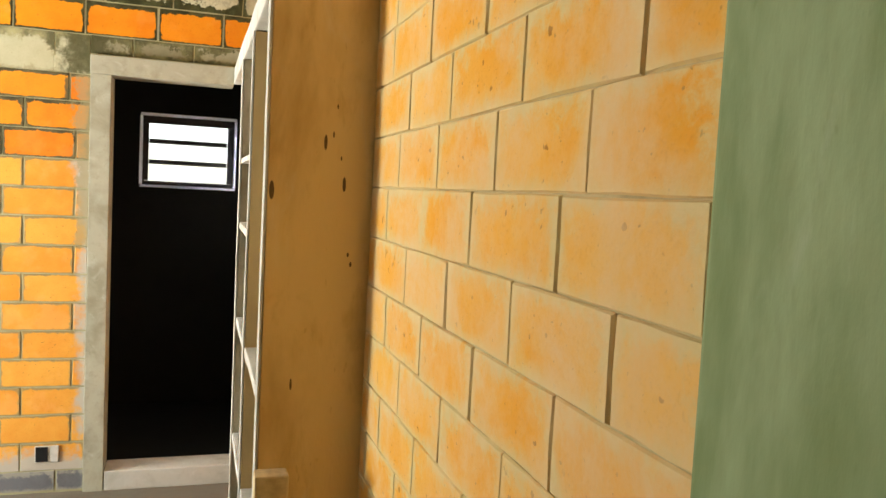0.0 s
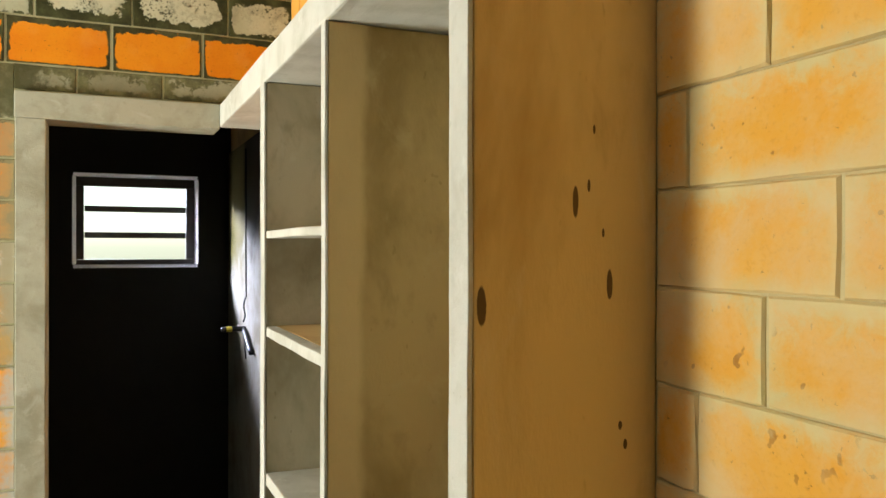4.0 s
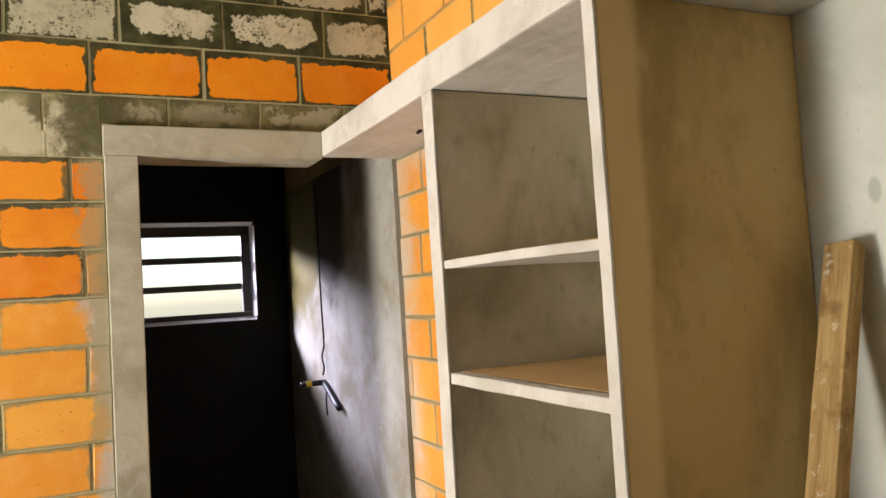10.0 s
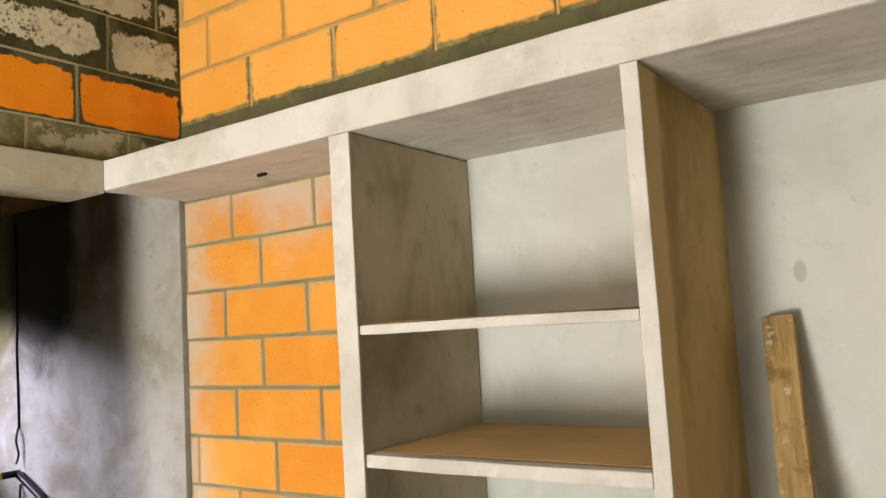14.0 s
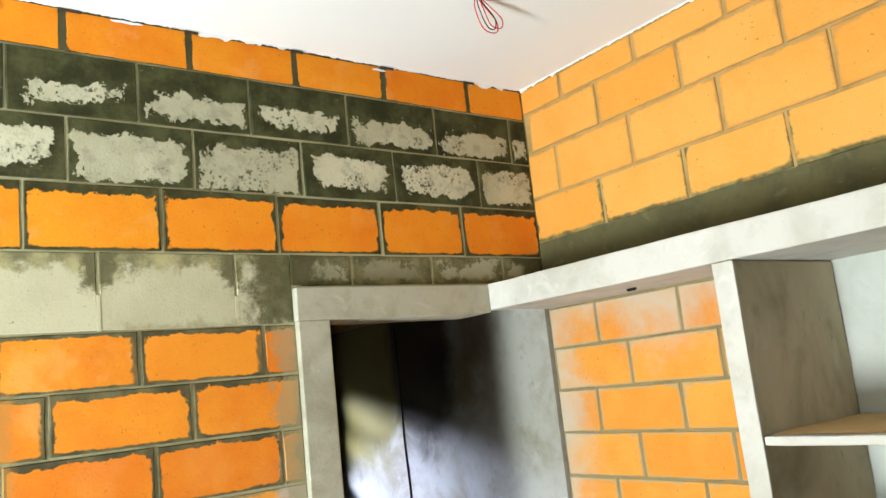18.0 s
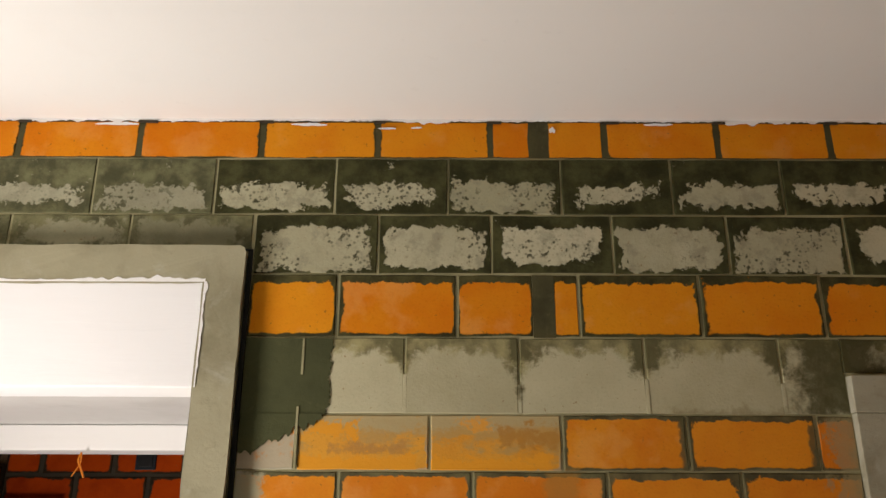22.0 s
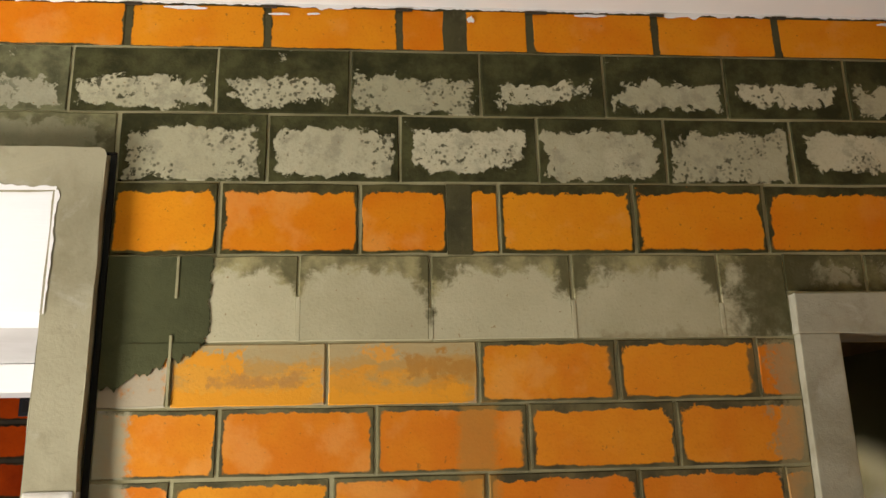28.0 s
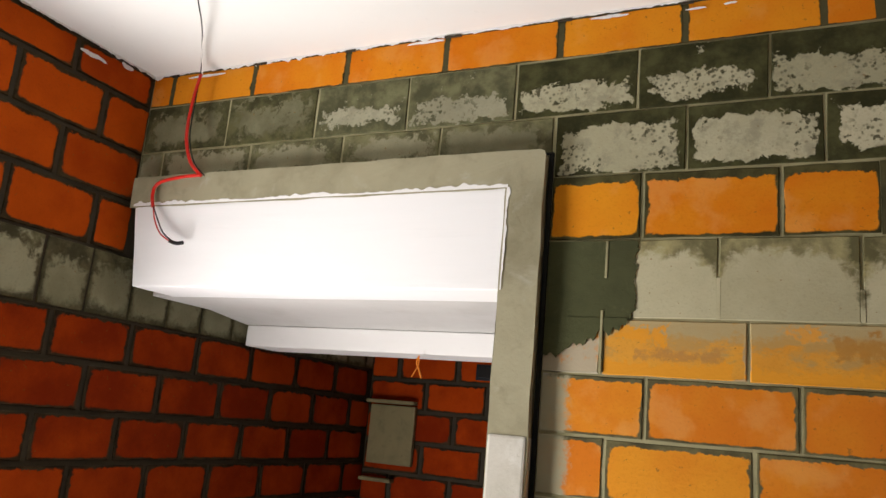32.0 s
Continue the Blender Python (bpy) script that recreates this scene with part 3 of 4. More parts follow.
# right wall
wall_right = setting("wall_right", box(XR + 0.005, XR + 0.25, ROOM_Y0, 2.336, FLOOR, CEIL), m_mortar_warm, "yellow interlocking earth-block wall with thin joints")
setting("wall_right_pilaster", box(XR - 0.012, XR + 0.004, ROOM_Y0, 0.84, FLOOR, CEIL, 0.006), m_green, "green-tinted cement render beside the yellow blocks")
wall_above = setting("wall_right_above", box(XR + 0.005, XR + 0.25, 2.336, YB + 0.2, SLAB1, CEIL), m_mortar_olive, "orange block wall above the cement shelf slab")
wall_bay = setting("wall_right_bay", box(XR + 0.005, XR + 0.25, 3.60, YF, FLOOR, SLAB1), m_mortar_bay, "orange block wall at the back of the open bay")
setting("wall_niche_back", box(1.225, XR + 0.25, 2.336, 3.60, FLOOR, SLAB1), m_nicheback, "greenish-white rendered back of the built-in shelves")
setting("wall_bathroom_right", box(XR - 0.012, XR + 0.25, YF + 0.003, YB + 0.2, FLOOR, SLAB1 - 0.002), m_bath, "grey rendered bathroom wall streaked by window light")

# door wall
wall_door = setting("wall_north", box(-1.45, 0.16, YF + 0.003, YF + 0.15, FLOOR, CEIL), m_mortar, "orange and grey earth-block wall between two openings")
wall_door_top = setting("wall_north_over_door", box(0.16, XR + 0.005, YF + 0.003, YF + 0.15, SLAB1, CEIL), m_mortar, "orange and slurry-grey block wall over the bathroom door")
wall_left_top = setting("wall_north_over_opening", box(XL - 0.006, -1.45, YF + 0.003, YF + 0.15, 2.36, CEIL), m_mortar, "slurry-grey block wall over the white lintel")

# rooms behind
WX0, WX1, WZ0, WZ1 = 0.252, 0.838, 1.504, 1.957
YW = 5.99
# backlit bathroom surfaces: their shade is put into the near-black colour
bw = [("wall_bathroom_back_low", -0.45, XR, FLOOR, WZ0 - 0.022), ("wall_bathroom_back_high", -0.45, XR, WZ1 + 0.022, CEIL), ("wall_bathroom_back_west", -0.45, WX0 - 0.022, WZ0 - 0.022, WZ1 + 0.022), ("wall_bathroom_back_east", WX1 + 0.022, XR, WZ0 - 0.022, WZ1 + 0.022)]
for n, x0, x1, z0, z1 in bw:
    setting(n, box(x0, x1, YW, YW + 0.20, z0, z1), m_black, "bathroom wall round a louvred window, coloured near-black for shade")
setting("wall_partition", box(-0.60, -0.45, YF + 0.15, YB + 0.2, FLOOR, CEIL), m_black, "partition between bathroom and dressing space, coloured near-black for shade")
wall_back = setting("wall_dressing_back", box(XL - 0.006, -0.60, YB + 0.006, YB + 0.2, FLOOR, CEIL), m_mortar_dark, "red block wall at the back of the dark dressing space")
setting("door_sill", box(0.196, XR - 0.012, YF - 0.02, YF + 0.16, FLOOR, 0.05, 0.006, wobble=0.002, cuts=3), m_slab, "raised pale cement sill under the bathroom door")
setting("bathroom_floor", box(-0.45, XR - 0.013, YF + 0.161, YW, FLOOR, FLOOR + 0.02), m_black, "bathroom floor, coloured near-black for shade")

# ---- blocks ----
block_shapes = {}


def block_shape(length, height, kind, which):
    """Block with worn, uneven edges: local x along the wall, z up, face towards -y."""
    key = (round(length, 3), round(height, 3), kind.name, which)
    if key not in block_shapes:
        a, h = key[0] / 2, key[1] / 2
        r = random.Random(str(key))
        bm = bmesh.new()
        ring = [(-1, -1), (-0.35, -1), (0.35, -1), (1, -1), (1, 0), (1, 1), (0.35, 1), (-0.35, 1), (-1, 1), (-1, 0)]
        off = [(r.uniform(-0.0013, 0.0013), r.uniform(-0.0011, 0.0011), r.uniform(0.0012, 0.0034)) for _ in ring]
        rings = []
        for c, y in ((0.0, 0.010), (0.0, 0.0035), (1.0, 0.0)):
            row = []
            for (sx, sz), (ox, oz, cut) in zip(ring, off):
                ex = sx * a - (c * cut * (1 if sx > 0 else -1) if abs(sx) == 1 else 0)
                ez = sz * h - (c * cut * (1 if sz > 0 else -1) if abs(sz) == 1 else 0)
                row.append(bm.verts.new((ex + ox, y, ez + oz)))
            rings.append(row)
        n = len(ring)
        for p, q in zip(rings, rings[1:]):
            for j in range(n):
                bm.faces.new((p[j], p[(j + 1) % n], q[(j + 1) % n], q[j]))
        bm.faces.new(rings[2])
        me = bpy.data.meshes.new("block")
        bm.to_mesh(me)
        bm.free()
        me.materials.append(kind)
        block_shapes[key] = me
    return block_shapes[key]


rng = random.Random(5)


def course(parent, side, face, u0, u1, z0, z1, joint, kind, pitch=0.310, gap=0.010, bed=0.008, extra=(), joints=()):
    """One course of blocks from u0 to u1 on a wall. side: F faces -y, R faces -x, L faces +x. extra: (u, width) of wide mortar joints."""
    cuts = []
    k = math.floor((u0 - joint) / pitch)
    if joints:
        cuts, k = [(u, gap) for u in (u0 - gap, *joints, u1 + gap)], 10 ** 6
    while joint + k * pitch < u1 + pitch:
        cuts.append((joint + k * pitch, gap))
        k += 1
    cuts = sorted(cuts + list(extra))
    for (a, ga), (b, gb) in zip(cuts, cuts[1:]):
        lo, hi = max(a + ga / 2, u0), min(b - gb / 2, u1)
        if hi - lo < 0.03:
            continue
        mid, z = (lo + hi) / 2, (z0 + z1) / 2
        ob = new("block", block_shape(hi - lo, z1 - z0 - bed, kind, rng.randrange(3)))
        ob.parent = parent
        proud = rng.uniform(-0.0015, 0.0015)
        tilt = rng.uniform(-0.25, 0.25)
        ob.matrix_basis = {"F": pose(mid, face + proud, z, 0, tilt, 0), "R": pose(face + proud, mid, z, tilt, 0, -90), "L": pose(face + proud, mid, z, tilt, 0, 90)}[side]


def stack(parent, side, face, u0, u1, top, rows, height, joint, kind, pitch=0.310, **more):
    for i in range(rows):
        course(parent, side, face, u0, u1, top - (i + 1) * height, top - i * height, joint + (i % 2) * pitch / 2, kind, pitch, **more)


# door wall: upper courses across the whole width, then the middle field
TOP_JOINTS = (-2.757, -2.411, -2.061, -1.731, -1.398, -1.080, -0.772, -0.460, -0.152, 0.156, 0.459, 0.791)
course(wall_door_top, "F", YF, XL, XR, 2.706, CEIL - 0.004, 0, m_orange_top, joints=TOP_JOINTS, extra=((-0.6415, 0.052),), gap=0.013, bed=0.004)
part("mortar_strip", box(XL, XR, YF + 0.0015, YF + 0.0028, 2.7085, CEIL - 0.001), m_patch, wall_door_top)
for u in TOP_JOINTS:
    part("mortar_cap", box(u - 0.009, u + rng.uniform(0.020, 0.045), YF - 0.0055, YF - 0.001, CEIL - 0.012, CEIL - 0.0045, 0.001, wobble=0.001, cuts=4), m_mortar_dark, wall_door_top)
part("mortar_patch", box(-0.671, -0.615, YF + 0.0005, YF + 0.0028, 2.213, 2.376), m_patch, wall_door_top)
course(wall_door_top, "F", YF, XL, -2.154, 2.543, 2.706, 0, m_dark_bare, joints=(-2.494,), gap=0.006, bed=0.005)
course(wall_door_top, "F", YF, -2.148, -1.516, 2.543, 2.706, 0, m_dark_mid, joints=(-1.838,), gap=0.006, bed=0.005)
course(wall_door_top, "F", YF, -1.510, XR, 2.543, 2.706, 0, m_dark_upper, joints=(-1.190, -0.888, -0.585, -0.288, 0.008, 0.316, 0.642, 0.964), gap=0.006, bed=0.005)
course(wall_door_top, "F", YF, XL, -1.403, 2.442, 2.543, 0, m_bare_pale, joints=(-2.748, -2.384, -2.043, -1.725), gap=0.006, bed=0.005)
course(wall_door_top, "F", YF, -1.392, XR, 2.379, 2.543, 0, m_dark, joints=(-1.070, -0.774, -0.457, -0.155, 0.157, 0.467, 0.802), gap=0.006, bed=0.005)
course(wall_door_top, "F", YF, -1.395, -0.247, 2.213, 2.379, 0, m_orange, joints=(-1.170, -0.865, -0.553), extra=((-0.643, 0.056),), gap=0.008, bed=0.005)
course(wall_door_top, "F", YF, -0.239, XR, 2.213, 2.379, 0, m_orange_dim, joints=(0.068, 0.400, 0.711), gap=0.008, bed=0.005)
course(wall_door_top, "F", YF, -1.395, 0.096, 2.022, 2.213, 0, m_grey, bed=0.004, gap=0.005, joints=(-1.249, -0.995, -0.711, -0.396, -0.060))
course(wall_door_top, "F", YF, 0.096, XR, SLAB1 + 0.004, 2.213, 0, m_grey_door, bed=0.004, gap=0.005, joints=(0.289, 0.572, 0.86))
course(wall_door, "F", YF, -1.395, -1.2575, 1.889, 2.022, -1.254, m_worn_corner, pitch=0.3155, gap=0.007, bed=0.004)
course(wall_door, "F", YF, -1.2505, -0.6145, 1.889, 2.022, -0.932, m_worn, pitch=0.3205, gap=0.007, bed=0.004)
course(wall_door, "F", YF, -0.6075, -0.3115, 1.889, 2.022, -0.308, m_orange_low, pitch=0.3155, gap=0.007, bed=0.004)
course(wall_door, "F", YF, -0.3045, 0.098, 1.889, 2.022, 0.0075, m_orange_low_dim, pitch=0.3155, gap=0.007, bed=0.004)
for i in range(13):
    top = 1.889 - 0.1405 * i
    joint, pitch = ((-1.150, 0.3205), (-1.238, 0.3190))[i % 2]
    split = joint + 2 * pitch
    for u0, u1, kind in ((-1.395, split - 0.004, m_orange_low), (split + 0.004, 0.098, m_orange_low_dim)) if i < 2 else ((-1.395, 0.098, m_orange_pale),):
        course(wall_door, "F", YF, u0, u1, top - 0.1405, top, joint, kind, pitch=pitch, gap=0.0075, bed=0.006)
course(wall_door, "F", YF, -1.395, 0.098, FLOOR + 0.008, 0.0625, -0.989, m_foot, pitch=0.3205, gap=0.007, bed=0.005)

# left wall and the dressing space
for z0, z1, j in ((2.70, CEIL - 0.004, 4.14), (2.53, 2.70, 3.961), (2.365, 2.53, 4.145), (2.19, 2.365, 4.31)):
    course(wall_left, "L", XL, DOOR_Y1, YF, z0, z1, j, m_red_lit, gap=0.016, bed=0.014)
course(wall_left, "L", XL, DOOR_Y1, YB, 1.984, 2.19, 4.164, m_grey_red, pitch=0.172, bed=0.006)
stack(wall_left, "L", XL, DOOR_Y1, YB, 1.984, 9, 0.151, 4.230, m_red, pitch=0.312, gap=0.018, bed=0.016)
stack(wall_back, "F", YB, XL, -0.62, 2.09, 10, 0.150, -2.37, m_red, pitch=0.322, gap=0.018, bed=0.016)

# right wall: near field, over the slab, back of the bay
near_joints = {7: (0.852, 1.152, 1.463, 1.774, 2.085), 8: (0.984, 1.297, 1.630, 1.918, 2.215), 9: (1.090, 1.392, 1.697, 1.995), 10: (0.852, 1.157, 1.488, 1.782, 2.090), 11: (1.007, 1.298, 1.601, 1.891, 2.197), 12: (1.143, 1.447, 1.752, 2.055)}
for i in range(20):
    z1 = 2.800 - i * 0.1262
    course(wall_right, "R", XR, 0.842, 2.276, z1 - 0.1262, z1, 1.155 if i % 2 == 0 else 1.297, m_yellow, pitch=0.306, gap=0.005, bed=0.002, joints=near_joints.get(i, ()))
for z0, z1, j in ((2.725, CEIL - 0.004, 4.26), (2.58, 2.725, 4.11), (2.415, 2.58, 4.317), (2.262, 2.415, 4.143)):
    course(wall_above, "R", XR, 2.34, YF, z0, z1, j, m_clean if z0 > 2.3 else m_clean_low, pitch=0.318, gap=0.009, bed=0.008)
part("slurry_strip", box(XR - 0.002, XR + 0.0045, 2.34, YF - 0.003, SLAB1 + 0.002, 2.2645, 0.002, wobble=0.0015, cuts=4), m_strip, wall_above, "dark olive cement strip above the slab")
bay_joints = (4.237, 4.122, 4.274, 4.127, 4.239, 4.088)
for i in range(14):
    z1 = SLAB0 - 0.004 if i == 0 else 1.897 - (i - 1) * 0.1378
    course(wall_bay, "R", XR, 3.61, YF - 0.006, 1.897 - i * 0.1378, z1, bay_joints[i % 6], m_bay, pitch=0.320, gap=0.010, bed=0.008)

# ---- cement frames round the openings ----
door_frame = thing("door_frame", (0.15, YF, FLOOR), "grey cement band framing the bathroom doorway", "door frame", kind="structure")
child("jamb", box(0.100, 0.193, YF - 0.022, YF + 0.150, FLOOR, SLAB0 - 0.0085, 0.003, wobble=0.002, cuts=3), m_jamb, door_frame)
child("lintel", box(0.098, FRONT - 0.001, YF - 0.025, YF + 0.150, SLAB0 - 0.008, SLAB1 - 0.002, 0.003, wobble=0.002, cuts=3), m_jamb, door_frame)

opening_frame = thing("opening_frame", (-1.45, YF, FLOOR), "grey cement band framing the wide opening", "opening frame", kind="structure")
def bent_band(x0, x1, x2, z0, z1, z2, y0, y1):
    """One piece of cement round an opening's upper corner: head from x0 to x2, jamb from x1 to x2."""
    bm = bmesh.new()
    def line(a, b, n):
        return [a.lerp(b, k / n) for k in range(n)]
    r = 0.012
    corners = [Vector((x0, 0, z2)), Vector((x2 - r, 0, z2)), Vector((x2 - 0.3 * r, 0, z2 - 0.3 * r)), Vector((x2, 0, z2 - r)), Vector((x2, 0, z0)), Vector((x1, 0, z0)), Vector((x1, 0, z1)), Vector((x0, 0, z1))]
    outline = []
    for a, b in zip(corners, corners[1:] + corners[:1]):
        outline += line(a, b, max(1, int((b - a).length / 0.03)))
    ring = []
    for y, inset in ((y1, 0.0), (y0 + 0.006, 0.0), (y0, 0.005)):
        row = []
        for k, p in enumerate(outline):
            before, after = outline[k - 1], outline[(k + 1) % len(outline)]
            side = (after - before).normalized().cross(Vector((0, -1, 0)))
            shake = noise.noise_vector(p * 9.0 + Vector((0, y, 0))) * 0.0035 + noise.noise_vector(p * 33.0) * 0.0015
            row.append(bm.verts.new(Vector((p.x, y, p.z)) + side * -inset + Vector((shake.x, shake.y * 0.5, shake.z))))
        ring.append(row)
    n = len(outline)
    for p, q in zip(ring, ring[1:]):
        for k in range(n):
            bm.faces.new((p[k], p[(k + 1) % n], q[(k + 1) % n], q[k]))
    bm.faces.new(ring[0][::-1])
    bm.faces.new(ring[2])
    bmesh.ops.recalc_face_normals(bm, faces=bm.faces)
    return bm


child("band", bent_band(XL + 0.035, -1.502, -1.411, FLOOR, 2.345, 2.438, YF - 0.040, YF + 0.002), m_cement, opening_frame)
child("reveal", box(-1.497, -1.420, YF + 0.0025, YF + 0.150, FLOOR, 2.344, 0.003), m_cement, opening_frame)
child("whitewash", box(-1.5055, -1.409, YF - 0.0440, YF + 0.100, FLOOR, 1.735, 0.007), m_slab, opening_frame, "paler lower part of the jamb")
fascia = box(XL + 0.055, -1.503, YF - 0.0375, YF + 0.145, 2.080, 2.345, 0.004, wobble=0.002, cuts=4)
for v in fascia.verts:
    if v.co.x < XL + 0.07:
        v.co.x += 0.17 * (2.345 - v.co.z)
child("white_fascia", fascia, m_fascia, opening_frame, "bright white painted fascia")

loft = thing("loft_slab", (-1.9, 4.9, 2.0), "white painted loft slab with a dropped front beam", "slab", kind="structure")
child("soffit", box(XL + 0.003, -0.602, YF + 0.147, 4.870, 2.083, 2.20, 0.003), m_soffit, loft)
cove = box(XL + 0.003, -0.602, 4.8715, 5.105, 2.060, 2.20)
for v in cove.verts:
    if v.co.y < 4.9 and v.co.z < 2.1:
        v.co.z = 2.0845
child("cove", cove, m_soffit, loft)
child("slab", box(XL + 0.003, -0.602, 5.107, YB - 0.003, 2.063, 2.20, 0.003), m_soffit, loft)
child("dropped_beam", box(XL + 0.012, -0.602, 5.100, 5.300, 1.977, 2.0585, 0.005), m_white, loft)

# ---- built-in cement shelves ----
shelf = thing("built_in_shelves", (1.0, 2.9, FLOOR), "pale cement built-in shelves with open bays", "shelves")
child("top_slab", box(FRONT, 1.222, 2.279, YF - 0.003, SLAB0, SLAB1, 0.006, wobble=0.0022, cuts=16), m_slab, shelf, "thick pale cement slab running to the door")
child("end_panel", box(FRONT + 0.004, XR + 0.003, 2.278, 2.332, FLOOR, SLAB0 - 0.002, 0.003), m_brown, shelf, "brown water-stained cement end panel")
child("end_panel_edge", box(FRONT - 0.004, FRONT + 0.003, 2.280, 2.334, FLOOR, SLAB0 - 0.002, 0.002, wobble=0.0022, cuts=24), m_slab, shelf)
child("end_lining", box(XR + 0.006, 1.222, 2.3365, 2.350, FLOOR, SLAB0 - 0.002, 0.002), m_nicheback, shelf)
child("divider", box(FRONT + 0.004, 1.222, 2.930, 2.958, FLOOR, SLAB0 - 0.002, 0.003), m_divider, shelf, "olive-brown cement divider")
child("divider_edge", box(FRONT - 0.003, FRONT + 0.003, 2.929, 2.959, FLOOR, SLAB0 - 0.002, 0.002, wobble=0.0022, cuts=24), m_slab, shelf)
child("upright", box(FRONT + 0.004, 1.222, 3.552, 3.603, FLOOR, SLAB0 - 0.002, 0.003), m_shelfside, shelf)
child("upright_edge", box(FRONT - 0.003, FRONT + 0.003, 3.550, 3.605, FLOOR, SLAB0 - 0.002, 0.002, wobble=0.0022, cuts=24), m_slab, shelf)
for z, th in ((1.634, 0.020), (1.376, 0.026), (0.985, 0.034), (0.50, 0.034)):
    child("shelf_board", box(FRONT + 0.002, 1.222, 2.961, 3.549, z - th, z, 0.004, wobble=0.002, cuts=9), m_slab, shelf)
for z, th in ((0.985, 0.034), (0.50, 0.034)):
    child("shelf_board", box(FRONT + 0.002, 1.222, 2.353, 2.927, z - th, z, 0.004, wobble=0.002, cuts=9), m_slab, shelf)


# brown dust lying on two boards
for z in (1.634, 1.376):
    child("dust_layer", box(FRONT + 0.03, 1.218, 2.964, 3.546, z + 0.0012, z + 0.0032, 0.001), m_dust, shelf, "film of brown dust")

# black strips paint in the shadow gap beside and above the wide opening's band
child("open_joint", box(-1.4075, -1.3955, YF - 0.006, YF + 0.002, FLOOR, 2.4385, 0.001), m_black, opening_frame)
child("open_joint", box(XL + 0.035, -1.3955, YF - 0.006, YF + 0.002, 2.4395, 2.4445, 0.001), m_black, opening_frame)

# white paint brushed over the edge of the band
def brushed(u0, u1, place, seed):
    bm = bmesh.new()
    rows = []
    steps = int((u1 - u0) / 0.006)
    for i in range(steps + 1):
        u = u0 + (u1 - u0) * i / steps
        d = 0.004 + 0.012 * max(0.0, 0.3 + noise.noise((u * 7, seed, 0.2)) + 0.8 * noise.noise((u * 41, seed, 0.9)))
        rows.append((bm.verts.new(place(u, -0.0004)), bm.verts.new(place(u, d))))
    for (a, b), (c, d) in zip(rows, rows[1:]):
        bm.faces.new((a, c, d, b))
    bm.normal_update()
    bmesh.ops.solidify(bm, geom=bm.faces[:], thickness=0.0006)
    return bm


child("paint_overlap", brushed(XL + 0.05, -1.50, lambda u, d: (u, YF - 0.0415, 2.345 + d), 2.0), m_white, opening_frame)
child("paint_overlap", brushed(2.08, 2.345, lambda u, d: (-1.502 + 0.7 * d, YF - 0.0415, u), 5.0), m_white, opening_frame)

# plaster rubbed into the foot of the joints of the grey course
for u, h in ((-0.995, 0.095), (-0.711, 0.070), (-0.396, 0.085), (-0.060, 0.075)):
    part("joint_filling", box(u - 0.0045, u + 0.0045, YF - 0.0006, YF + 0.002, 2.0245, 2.0245 + h, 0.0004, wobble=0.0008, cuts=6), m_skim, wall_door)

# slurry, skim and worn paint lying on the face of the door wall
def ragged(u0, u1, w0, w1, left, right, low, high, seed):
    """Thin patch with an uneven outline; the last numbers say how far each side wanders."""
    def shake(a, b, amount):
        v = noise.noise((a * 23, b * 23, seed)) + 0.7 * noise.noise((a * 61, b * 61, seed + 3)) + 0.45 * noise.noise((a * 170, b * 170, seed + 7))
        return amount * v
    step = 0.004
    nu, nw = max(2, int((u1 - u0) / step)), max(2, int((w1 - w0) / step))
    line = [(u0 + (u1 - u0) * k / nu, w0 + shake(u0 + (u1 - u0) * k / nu, w0, low)) for k in range(nu)]
    line += [(u1 + shake(u1, w0 + (w1 - w0) * k / nw, right), w0 + (w1 - w0) * k / nw) for k in range(nw)]
    line += [(u1 - (u1 - u0) * k / nu, w1 + shake(u1 - (u1 - u0) * k / nu, w1, high)) for k in range(nu)]
    line += [(u0 + shake(u0, w1 - (w1 - w0) * k / nw, left), w1 - (w1 - w0) * k / nw) for k in range(nw)]
    bm = bmesh.new()
    back = [bm.verts.new((u, YF + 0.002, w)) for u, w in line]
    face = [bm.verts.new((u, YF - 0.0021, w)) for u, w in line]
    for k in range(len(line)):
        m = (k + 1) % len(line)
        bm.faces.new((back[k], back[m], face[m], face[k]))
    bm.faces.new(face)
    bmesh.ops.recalc_face_normals(bm, faces=bm.faces)
    return bm


bm = bmesh.new()
edge = []
for i in range(121):
    u = -1.394 + 0.20 * i / 120
    k = i / 120
    drop = 0.100 * (1 - k) ** 0.8 + 0.016 * noise.noise((u * 26, 5.5, 0.0)) + 0.016 * noise.noise((u * 75, 1.5, 0.0)) + 0.006 * noise.noise((u * 180, 2.5, 0.0))
    edge.append((bm.verts.new((u, YF - 0.0032, 2.0225)), bm.verts.new((u, YF - 0.0032, 2.0215 - max(0.001, drop)))))
for (a, b), (c, d) in zip(edge, edge[1:]):
    bm.faces.new((a, b, d, c))
bm.normal_update()
bmesh.ops.solidify(bm, geom=bm.faces[:], thickness=-0.0006)
part("slurry_run", bm, m_run, wall_door)
part("joint_ridge", box(-1.252, -1.246, YF - 0.0045, YF + 0.001, 2.118, 2.2085, 0.001, wobble=0.0008, cuts=4), m_mortar, wall_door)
part("joint_ridge", box(-1.257, -1.251, YF - 0.0052, YF + 0.001, 1.893, 2.040, 0.001, wobble=0.0008, cuts=4), m_mortar, wall_door)
part("slurry_patch", ragged(-1.394, -1.180, 2.021, 2.2085, 0, 0.014, 0, 0, 1.0), m_run, wall_door, "dark wet-looking slurry patch")

